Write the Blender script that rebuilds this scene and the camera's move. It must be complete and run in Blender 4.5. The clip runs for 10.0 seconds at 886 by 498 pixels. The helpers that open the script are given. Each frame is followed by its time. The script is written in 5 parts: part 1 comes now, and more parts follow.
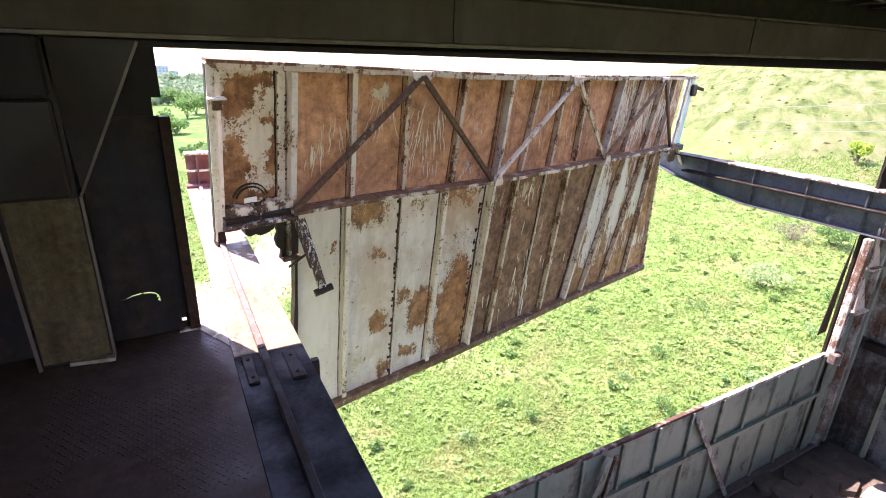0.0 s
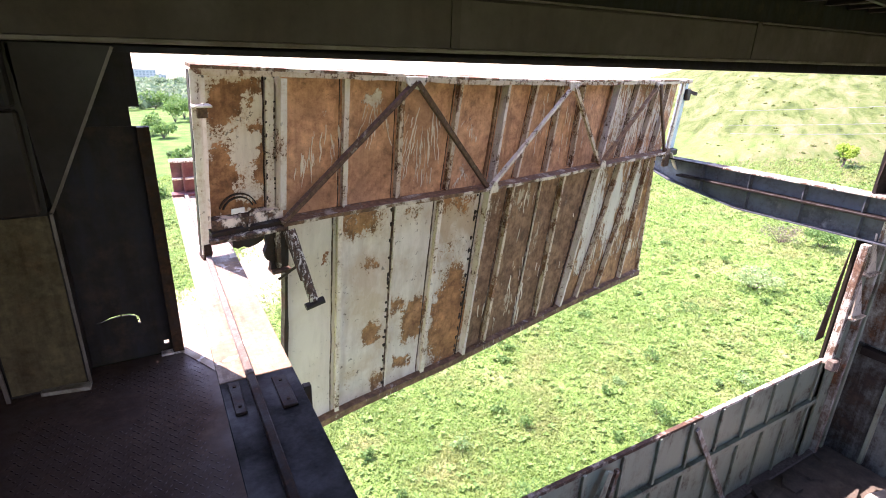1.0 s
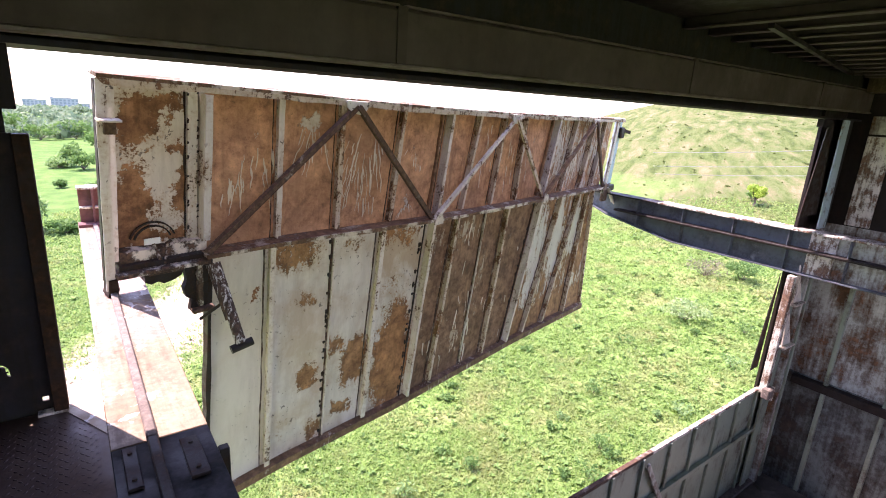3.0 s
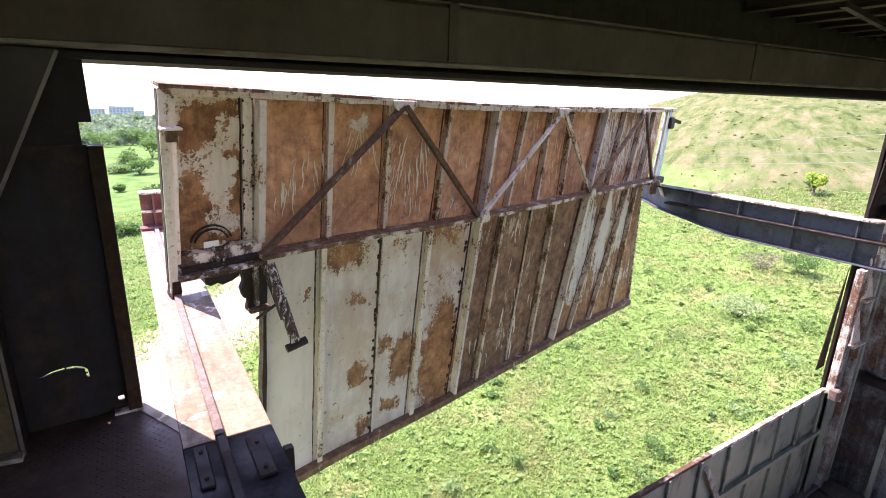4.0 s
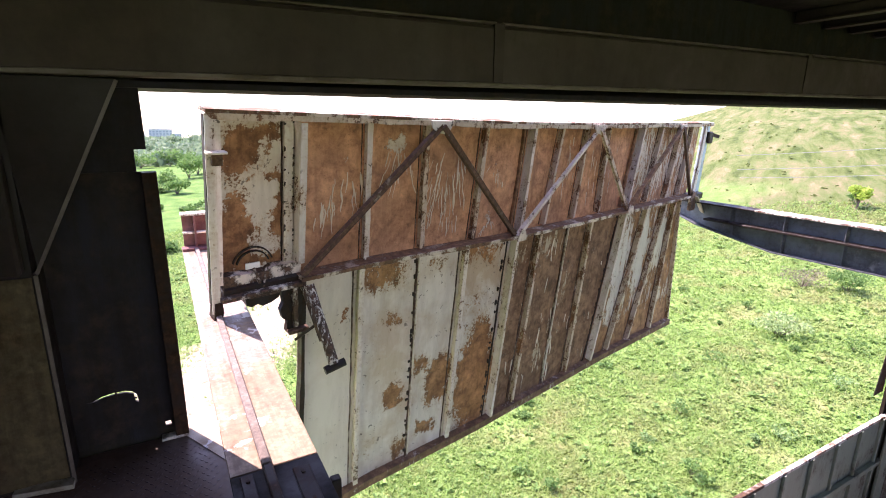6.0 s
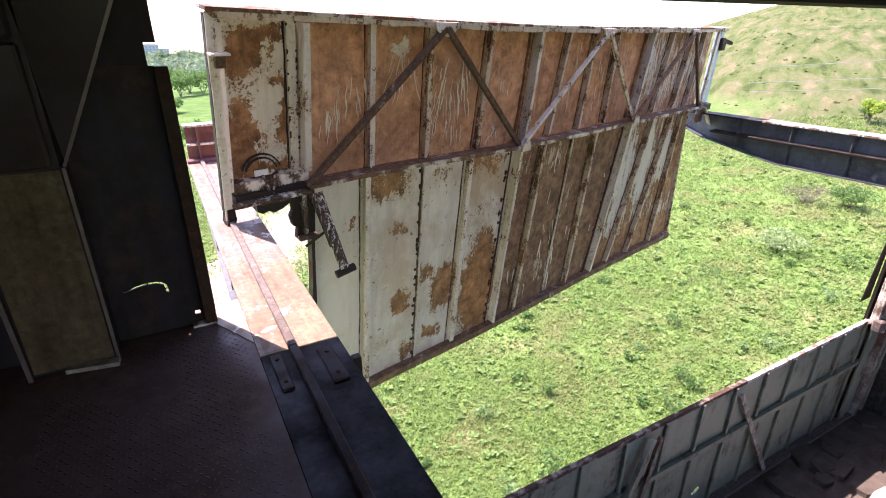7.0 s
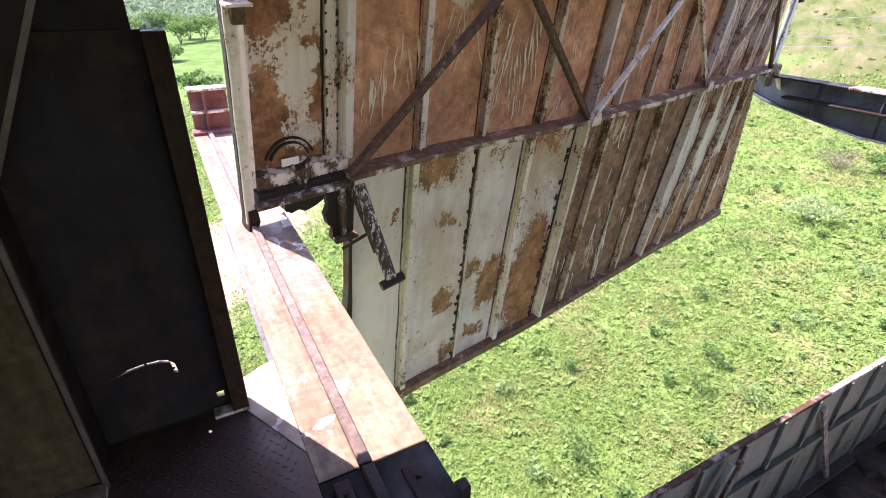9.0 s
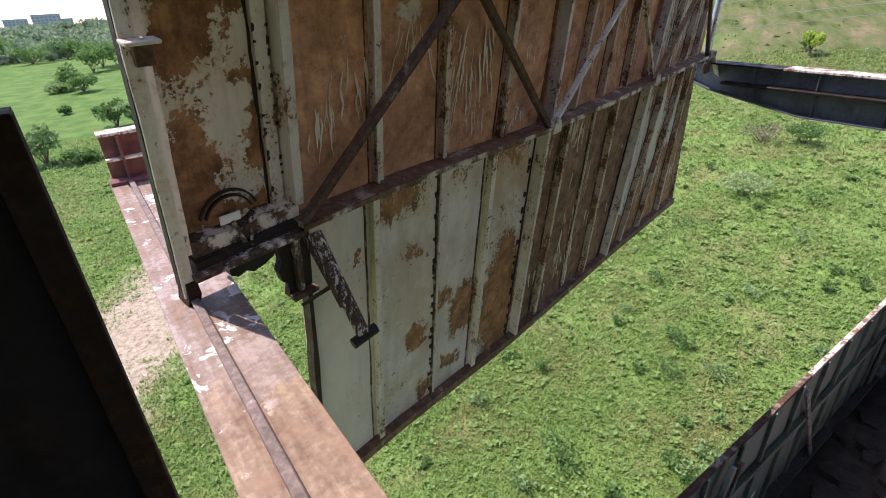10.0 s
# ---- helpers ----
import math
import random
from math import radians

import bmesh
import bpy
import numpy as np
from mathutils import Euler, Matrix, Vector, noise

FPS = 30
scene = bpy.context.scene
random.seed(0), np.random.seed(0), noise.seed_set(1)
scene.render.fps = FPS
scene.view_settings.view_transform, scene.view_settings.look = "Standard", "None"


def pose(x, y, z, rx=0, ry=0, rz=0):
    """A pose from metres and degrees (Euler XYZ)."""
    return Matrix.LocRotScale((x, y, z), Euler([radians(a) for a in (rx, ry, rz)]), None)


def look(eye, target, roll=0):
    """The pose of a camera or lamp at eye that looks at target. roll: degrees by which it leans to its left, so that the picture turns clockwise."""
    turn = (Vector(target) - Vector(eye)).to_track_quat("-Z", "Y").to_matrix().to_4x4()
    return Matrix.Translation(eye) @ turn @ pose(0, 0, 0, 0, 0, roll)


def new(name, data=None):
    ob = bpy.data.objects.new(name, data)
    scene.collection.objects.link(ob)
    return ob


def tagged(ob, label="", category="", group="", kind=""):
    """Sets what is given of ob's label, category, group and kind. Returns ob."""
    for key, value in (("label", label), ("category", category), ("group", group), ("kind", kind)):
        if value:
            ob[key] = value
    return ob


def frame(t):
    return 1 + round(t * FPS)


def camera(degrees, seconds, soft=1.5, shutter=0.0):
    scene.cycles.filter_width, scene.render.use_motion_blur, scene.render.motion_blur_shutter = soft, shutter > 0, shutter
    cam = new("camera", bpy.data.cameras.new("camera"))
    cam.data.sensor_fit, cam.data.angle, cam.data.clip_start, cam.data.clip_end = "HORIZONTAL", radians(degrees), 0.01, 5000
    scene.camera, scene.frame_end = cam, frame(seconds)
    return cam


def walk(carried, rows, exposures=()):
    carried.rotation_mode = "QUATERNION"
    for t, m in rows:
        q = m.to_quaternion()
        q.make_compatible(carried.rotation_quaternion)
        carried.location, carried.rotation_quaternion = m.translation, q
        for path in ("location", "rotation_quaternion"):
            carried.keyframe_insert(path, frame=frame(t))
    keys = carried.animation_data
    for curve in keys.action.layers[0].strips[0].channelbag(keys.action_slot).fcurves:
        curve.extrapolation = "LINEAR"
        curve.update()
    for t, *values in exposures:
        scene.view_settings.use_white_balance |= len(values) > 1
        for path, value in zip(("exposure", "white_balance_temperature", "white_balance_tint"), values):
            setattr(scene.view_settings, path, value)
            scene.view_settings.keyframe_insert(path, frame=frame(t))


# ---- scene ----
cam = camera(82.4, 10.0, soft=1.0)
PATH = [
    (0, (1.068, 2.23, 1.504), (1.98, 3.873, 0.821), 1.9),
    (0.5, (1.073, 2.409, 1.505), (1.987, 4.053, 0.827), 2.0),
    (1, (1.111, 2.4, 1.518), (2.056, 4.03, 0.847), 1.9),
    (1.5, (1.114, 2.543, 1.472), (2.093, 4.189, 0.898), 1.7),
    (2, (1.124, 2.666, 1.403), (1.999, 4.38, 0.862), 1.6),
    (2.5, (1.21, 2.645, 1.399), (2.264, 4.26, 0.869), 3.2),
    (2.7, (1.237, 2.632, 1.396), (2.402, 4.171, 0.872), 3.8),
    (3.8, (1.18, 2.72, 1.41), (2.252, 4.319, 0.868), 1.8),
    (4, (1.181, 2.718, 1.41), (2.207, 4.346, 0.863), 1.6),
    (4.5, (1.191, 2.728, 1.405), (2.173, 4.382, 0.856), 1.4),
    (5, (1.177, 2.741, 1.439), (2.137, 4.409, 0.894), 1.2),
    (6.3, (1.112, 2.834, 1.406), (2.052, 4.533, 0.928), 0.5),
    (6.5, (1.094, 2.797, 1.355), (2.064, 4.467, 0.836), 0.6),
    (7, (1.035, 2.737, 1.338), (1.927, 4.348, 0.558), 0.2),
    (7.5, (1.042, 2.983, 1.337), (1.895, 4.533, 0.405), 1.2),
    (8, (1.051, 3.185, 1.355), (1.891, 4.739, 0.418), 1.5),
    (8.5, (1.08, 3.455, 1.349), (1.886, 5.023, 0.405), -1.2),
    (9, (1.079, 3.752, 1.331), (1.921, 5.303, 0.391), 0.9),
    (9.5, (1.111, 4.01, 1.346), (2.094, 5.477, 0.407), 2.1),
    (10, (1.192, 4.206, 1.359), (2.2, 5.663, 0.43), -2.7),
]
EXPOSURES = [(0.0, 2.6, 6720, 41), (2.0, 2.6, 6700, 41), (2.5, 2.36, 6680, 42), (6.5, 2.22, 6680, 41), (7.0, 2.1, 6700, 40), (8.0, 2.40, 6720, 41), (8.5, 2.42, 6720, 41), (9.0, 2.24, 6720, 41), (9.5, 1.88, 6700, 38), (10.0, 1.12, 6660, 30)]
walk(cam, [(t, look(eye, target, roll)) for t, eye, target, roll in PATH], EXPOSURES)

# ---- world, sun, exposure ----
SUN_EL = 61.3
SUN_TO = Vector((-0.47 * math.cos(radians(SUN_EL)), 0.883 * math.cos(radians(SUN_EL)), math.sin(radians(SUN_EL))))
world = bpy.data.worlds.new("sky")
scene.world = world
world.use_nodes = True
wn = world.node_tree
sky = wn.nodes.new("ShaderNodeTexSky")
sky.sky_type = 'NISHITA'
sky.sun_disc = False
sky.sun_elevation = radians(SUN_EL)
sky.sun_rotation = math.atan2(SUN_TO.x, SUN_TO.y)
sky.dust_density = 0.6
wn.links.new(sky.outputs[0], wn.nodes["Background"].inputs[0])
wn.nodes["Background"].inputs[1].default_value = 0.15
sun = new("sun", bpy.data.lights.new("sun", 'SUN'))
sun.data.energy, sun.data.angle, sun.data.color = 3.8, radians(0.5), (1.0, 0.95, 0.87)
sun.matrix_world = look((0, 0, 30), Vector((0, 0, 30)) - SUN_TO)


# ---- materials ----
def nodes_of(name):
    m = bpy.data.materials.new(name)
    m.use_nodes = True
    nt = m.node_tree
    return m, nt, nt.nodes["Principled BSDF"]


def coords(nt, scale=(1, 1, 1), rnd=True):
    """Object coordinates in metres, shifted per object so that repeats differ."""
    tc = nt.nodes.new("ShaderNodeTexCoord")
    mp = nt.nodes.new("ShaderNodeMapping")
    mp.inputs["Scale"].default_value = scale
    nt.links.new(tc.outputs["Object"], mp.inputs["Vector"])
    if rnd:
        oi = nt.nodes.new("ShaderNodeObjectInfo")
        mu = nt.nodes.new("ShaderNodeMath")
        mu.operation = 'MULTIPLY'
        mu.inputs[1].default_value = 37.0
        nt.links.new(oi.outputs["Random"], mu.inputs[0])
        nt.links.new(mu.outputs[0], mp.inputs["Location"])
    return mp.outputs[0]


def noise_tex(nt, vec, scale, detail=6.0, rough=0.6, dist=0.0):
    n = nt.nodes.new("ShaderNodeTexNoise")
    n.inputs["Scale"].default_value = scale
    n.inputs["Detail"].default_value = detail
    n.inputs["Roughness"].default_value = rough
    n.inputs["Distortion"].default_value = dist
    nt.links.new(vec, n.inputs["Vector"])
    return n.outputs["Fac"]


def ramp(nt, fac, stops):
    r = nt.nodes.new("ShaderNodeValToRGB")
    e = r.color_ramp.elements
    while len(e) < len(stops):
        e.new(0.5)
    for k, (p, c) in zip(e, stops):
        k.position = p
        k.color = (*c, 1) if len(c) == 3 else c
    nt.links.new(fac, r.inputs[0])
    return r.outputs[0]


def mixc(nt, fac, a, b, mode='MIX'):
    m = nt.nodes.new("ShaderNodeMix")
    m.data_type, m.blend_type = 'RGBA', mode
    for sock, v in ((m.inputs[0], fac), (m.inputs[6], a), (m.inputs[7], b)):
        if isinstance(v, (int, float)):
            sock.default_value = v
        elif isinstance(v, tuple):
            sock.default_value = (*v, 1)
        else:
            nt.links.new(v, sock)
    return m.outputs[2]


def step(nt, fac, lo, hi):
    m = nt.nodes.new("ShaderNodeMapRange")
    m.inputs[1].default_value, m.inputs[2].default_value = lo, hi
    nt.links.new(fac, m.inputs[0])
    return m.outputs[0]


def math2(nt, op, a, b):
    m = nt.nodes.new("ShaderNodeMath")
    m.operation = op
    for sock, v in ((m.inputs[0], a), (m.inputs[1], b)):
        if isinstance(v, (int, float)):
            sock.default_value = v
        else:
            nt.links.new(v, sock)
    return m.outputs[0]


def bump(nt, bsdf, height, strength=0.3, dist=0.01):
    b = nt.nodes.new("ShaderNodeBump")
    b.inputs["Strength"].default_value = strength
    b.inputs["Distance"].default_value = dist
    nt.links.new(height, b.inputs["Height"])
    nt.links.new(b.outputs[0], bsdf.inputs["Normal"])


def steel(name, paint, rust_a=(0.16, 0.055, 0.02), rust_b=(0.30, 0.115, 0.04), cover=0.5, soft=0.04, scale=2.2,
          streak=0.0, grime=0.35, rough=0.6, scratches=0.0, along=(1, 1, 0.12), rimmed=0.45, chips=0.0, frag=0.25, speck=0.45, second=None, spec=0.5):
    """Painted steel with rust that has eaten through it. cover: the share that is rust; streak: runs downwards;
    scratches: paint-coloured runs left on the rust."""
    m, nt, b = nodes_of(name)
    v = coords(nt)
    vz = coords(nt, along)
    big = noise_tex(nt, v, scale, 7, 0.62, 0.15)
    fine = noise_tex(nt, v, scale * 9, 5, 0.7)
    runs = noise_tex(nt, vz, scale * 6, 6, 0.65, 0.2)
    fac = math2(nt, 'ADD', math2(nt, 'MULTIPLY', big, 1.0 - streak), math2(nt, 'MULTIPLY', runs, streak))
    fac = math2(nt, 'ADD', fac, math2(nt, 'MULTIPLY', math2(nt, 'SUBTRACT', fine, 0.5), frag))
    # noise lies mostly between 0.3 and 0.7
    edge = 0.30 + 0.40 * (1.0 - cover)
    mask = step(nt, fac, edge - soft, edge + soft)
    rust = ramp(nt, noise_tex(nt, v, scale * 4, 8, 0.7), [(0.3, tuple(c * 0.5 for c in rust_a)), (0.47, rust_a), (0.62, rust_b), (0.8, tuple(min(1, c * 1.35) for c in rust_b))])
    rust = mixc(nt, step(nt, runs, 0.48, 0.78), rust, tuple(c * 0.7 for c in rust_a))
    dirt = noise_tex(nt, vz, scale * 2.5, 6, 0.7)
    coat = mixc(nt, math2(nt, 'MULTIPLY', step(nt, dirt, 0.42, 0.72), grime), paint, tuple(p * 0.45 + r * 0.35 for p, r in zip(paint, rust_b)))
    coat = mixc(nt, math2(nt, 'MULTIPLY', step(nt, fine, 0.64, 0.72), speck), coat, tuple(c * 0.5 for c in rust_a))
    if second:
        # another coat near the wall, with a ragged end
        g = nt.nodes.new("ShaderNodeNewGeometry")
        sp = nt.nodes.new("ShaderNodeSeparateXYZ")
        nt.links.new(g.outputs["Position"], sp.inputs[0])
        at = math2(nt, 'ADD', sp.outputs[1], math2(nt, 'MULTIPLY', noise_tex(nt, v, 2.2, 6, 0.65, 0.5), 1.6))
        coat = mixc(nt, math2(nt, 'SUBTRACT', 1.0, step(nt, at, second[1], second[1] + 0.12)), coat, second[0])
    worn = noise_tex(nt, v, scale * 0.9, 5, 0.6, 0.6)
    rust = mixc(nt, math2(nt, 'MULTIPLY', step(nt, worn, 0.52, 0.64), 0.38), rust, tuple(c * 0.5 for c in rust_a))
    if scratches:
        thin = step(nt, noise_tex(nt, coords(nt, (1, 1, 0.10)), 30.0, 3, 0.5, 1.2), 0.585, 0.615)
        where = step(nt, noise_tex(nt, v, 2.0, 3, 0.55), 0.52, 0.60)
        smear = math2(nt, 'MULTIPLY', step(nt, noise_tex(nt, v, 5.0, 6, 0.65), 0.60, 0.66), 0.8)
        mark = math2(nt, 'MULTIPLY', math2(nt, 'MAXIMUM', math2(nt, 'MULTIPLY', thin, where), smear), scratches)
        rust = mixc(nt, mark, rust, tuple(0.95 * p for p in paint))
    col = mixc(nt, mask, coat, rust)
    # the paint's broken edge is dark
    rim = math2(nt, 'SUBTRACT', step(nt, fac, edge - 2.2 * soft - 0.012, edge - 0.4 * soft), step(nt, fac, edge + 0.2 * soft, edge + 1.6 * soft + 0.01))
    col = mixc(nt, math2(nt, 'MULTIPLY', rim, rimmed), col, tuple(c * 0.45 for c in rust_a))
    if chips:
        spot = step(nt, noise_tex(nt, v, 8.0, 6, 0.65, 0.8), 0.585, 0.60)
        area = step(nt, noise_tex(nt, v, 1.3, 3, 0.5), 0.46, 0.54)
        col = mixc(nt, math2(nt, 'MULTIPLY', math2(nt, 'MULTIPLY', spot, area), chips), col, (0.72, 0.70, 0.66))
    nt.links.new(col, b.inputs["Base Color"])
    b.inputs["Specular IOR Level"].default_value = spec
    rr = nt.nodes.new("ShaderNodeMapRange")
    rr.inputs[3].default_value, rr.inputs[4].default_value = rough - 0.12, 0.9
    nt.links.new(mask, rr.inputs[0])
    nt.links.new(rr.outputs[0], b.inputs["Roughness"])
    h = math2(nt, 'ADD', math2(nt, 'MULTIPLY', mask, -0.5), math2(nt, 'MULTIPLY', fine, 0.8))
    bump(nt, b, h, 0.35, 0.006)
    return m


WHITE = (0.80, 0.70, 0.615)
TEAL = (0.225, 0.275, 0.205)
M_dark = steel("dark_rust", WHITE, (0.16, 0.088, 0.05), (0.28, 0.155, 0.085), cover=0.88, streak=0.6, scale=2.4, scratches=0.55)
M_rib = steel("rib_paint", (0.76, 0.67, 0.57), (0.16, 0.08, 0.045), (0.31, 0.16, 0.085), cover=0.29, scale=4, streak=0.4, rimmed=0.5, frag=0.32)
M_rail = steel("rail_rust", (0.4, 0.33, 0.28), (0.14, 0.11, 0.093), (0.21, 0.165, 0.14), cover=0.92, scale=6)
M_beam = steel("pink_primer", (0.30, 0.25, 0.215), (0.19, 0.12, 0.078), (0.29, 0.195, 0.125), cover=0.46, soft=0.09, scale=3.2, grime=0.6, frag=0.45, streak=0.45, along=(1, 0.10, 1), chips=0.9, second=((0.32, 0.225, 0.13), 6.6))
M_peach = steel("peach_primer", (0.46, 0.36, 0.24), (0.30, 0.20, 0.12), (0.42, 0.30, 0.19), cover=0.30, soft=0.12, scale=4, grime=0.4, chips=0.7)
M_edge = steel("brown_jamb_rust", (0.03, 0.022, 0.02), (0.035, 0.018, 0.01), (0.075, 0.038, 0.02), cover=0.6, soft=0.1, scale=6, spec=0.2)
# soft pale grey blotches paint a mottled reflection onto the blue-grey coat
M_blue = steel("blue_grey_paint_reflection", (0.105, 0.135, 0.165), (0.05, 0.045, 0.05), (0.30, 0.31, 0.33), cover=0.30, soft=0.14, scale=2.2, frag=0.4)
M_teal = steel("green_grey_paint", TEAL, (0.10, 0.06, 0.04), (0.17, 0.10, 0.06), cover=0.18, soft=0.06, scale=2.6, streak=0.3)
M_tealw = steel("green_white_paint", (0.50, 0.52, 0.47), (0.12, 0.06, 0.03), (0.26, 0.12, 0.06), cover=0.45, soft=0.06, scale=2.0, streak=0.4)
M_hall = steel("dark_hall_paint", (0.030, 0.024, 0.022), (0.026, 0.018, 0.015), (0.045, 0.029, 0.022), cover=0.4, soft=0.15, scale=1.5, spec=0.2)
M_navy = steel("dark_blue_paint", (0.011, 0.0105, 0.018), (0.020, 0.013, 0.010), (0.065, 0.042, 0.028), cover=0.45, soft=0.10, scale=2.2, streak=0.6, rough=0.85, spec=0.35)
# near-black colour that deepens the shade on the girder inside the hall
M_inner_shade = steel("blue_black_shaded_plate", (0.03, 0.033, 0.038), (0.008, 0.007, 0.007), (0.02, 0.016, 0.014), cover=0.45, soft=0.12, scale=4, spec=0.35)
M_olive = steel("olive_paint", (0.135, 0.105, 0.046), (0.06, 0.038, 0.018), (0.125, 0.082, 0.04), cover=0.5, soft=0.10, scale=3.2, streak=0.35, frag=0.4, spec=0.25)
M_floor = steel("floor_plate", (0.165, 0.10, 0.07), (0.11, 0.057, 0.036), (0.20, 0.115, 0.075), cover=0.6, soft=0.15, scale=2.0, rough=0.5, spec=0.5)
M_header = steel("header_paint", (0.115, 0.090, 0.082), (0.072, 0.053, 0.048), (0.115, 0.08, 0.068), cover=0.4, soft=0.2, scale=1.2, streak=0.2, spec=0.2)
M_red = steel("red_primer", (0.20, 0.075, 0.075), (0.14, 0.05, 0.05), (0.24, 0.10, 0.09), cover=0.5, soft=0.1, scale=4)
M_old = steel("flaking_old_steel", (0.62, 0.54, 0.45), (0.09, 0.05, 0.03), (0.17, 0.095, 0.057), cover=0.62, soft=0.03, scale=7, streak=0.3)
M_lowh = steel("dark_blue_flaking", (0.16, 0.195, 0.185), (0.04, 0.03, 0.024), (0.085, 0.06, 0.044), cover=0.45, soft=0.06, scale=1.8, streak=0.4)
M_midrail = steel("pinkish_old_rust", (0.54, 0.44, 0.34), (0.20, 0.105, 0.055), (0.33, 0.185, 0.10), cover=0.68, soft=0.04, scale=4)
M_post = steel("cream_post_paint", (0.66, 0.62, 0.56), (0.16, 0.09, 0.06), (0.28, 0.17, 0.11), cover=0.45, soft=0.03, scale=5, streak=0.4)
M_seam = steel("dark_rust_and_shade", (0.34, 0.27, 0.21), (0.06, 0.032, 0.02), (0.12, 0.06, 0.035), cover=0.6, soft=0.05, scale=9)
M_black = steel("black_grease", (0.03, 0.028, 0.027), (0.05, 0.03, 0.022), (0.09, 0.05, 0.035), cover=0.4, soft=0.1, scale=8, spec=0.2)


def plain(name, stops, scale=6, rough=0.9, b_s=0.4, b_d=0.02, rnd=True, detail=7):
    m, nt, b = nodes_of(name)
    v = coords(nt, rnd=rnd)
    f = noise_tex(nt, v, scale, detail, 0.68)
    nt.links.new(ramp(nt, f, stops), b.inputs["Base Color"])
    b.inputs["Roughness"].default_value = rough
    bump(nt, b, noise_tex(nt, v, scale * 6, 6, 0.7), b_s, b_d)
    return m


M_concrete = plain("concrete", [(0.3, (0.16, 0.14, 0.12)), (0.55, (0.30, 0.27, 0.23)), (0.75, (0.40, 0.37, 0.32))], 3)
M_debris = plain("dirt", [(0.3, (0.05, 0.04, 0.032)), (0.55, (0.10, 0.08, 0.06)), (0.8, (0.18, 0.15, 0.11))], 5)
# town colours are bluish and pale: distance haze painted into facade and windows
M_build = plain("hazed_facade", [(0.3, (0.34, 0.37, 0.41)), (0.7, (0.44, 0.46, 0.49))], 0.3)
M_pane = plain("hazed_window", [(0.3, (0.20, 0.235, 0.27)), (0.7, (0.25, 0.285, 0.32))], 0.5, 0.3)
M_cable = plain("cable_grey", [(0.3, (0.25, 0.25, 0.24)), (0.7, (0.35, 0.35, 0.33))], 2)


def leaf_mat(name, cols, thin=0.4, patch=0.0):
    """Leaves that let some of the sun through; each leaf has its own tone, and patches of the place differ."""
    m, nt, b = nodes_of(name)
    g = nt.nodes.new("ShaderNodeNewGeometry")
    col = ramp(nt, g.outputs["Random Per Island"], [(i / (len(cols) - 1), c) for i, c in enumerate(cols)])
    if patch:
        f = step(nt, noise_tex(nt, coords(nt, rnd=False), 0.55, 5, 0.6), 0.46, 0.66)
        col = mixc(nt, math2(nt, 'MULTIPLY', f, patch), col, (0.33, 0.31, 0.145))
    nt.links.new(col, b.inputs["Base Color"])
    b.inputs["Roughness"].default_value = 0.7
    b.inputs["Specular IOR Level"].default_value = 0.25
    tr = nt.nodes.new("ShaderNodeBsdfTranslucent")
    nt.links.new(col, tr.inputs[0])
    mx = nt.nodes.new("ShaderNodeMixShader")
    mx.inputs[0].default_value = thin
    nt.links.new(b.outputs[0], mx.inputs[1])
    nt.links.new(tr.outputs[0], mx.inputs[2])
    nt.links.new(mx.outputs[0], nt.nodes["Material Output"].inputs[0])
    return m


M_grass = leaf_mat("grass_blades", [(0.172, 0.29, 0.074), (0.21, 0.33, 0.09), (0.183, 0.302, 0.08), (0.248, 0.365, 0.11), (0.196, 0.32, 0.085), (0.282, 0.348, 0.135)], 0.45, 0.42)
M_leaf = leaf_mat("bush_leaves", [(0.08, 0.17, 0.045), (0.115, 0.22, 0.06), (0.15, 0.26, 0.08)])
M_leafg = leaf_mat("grey_leaves", [(0.15, 0.26, 0.09), (0.20, 0.32, 0.12), (0.25, 0.36, 0.15)])
M_leafy = leaf_mat("yellow_leaves", [(0.30, 0.42, 0.06), (0.38, 0.50, 0.09), (0.24, 0.36, 0.06)])
M_twig = plain("bark", [(0.3, (0.08, 0.06, 0.045)), (0.7, (0.17, 0.13, 0.10))], 20)


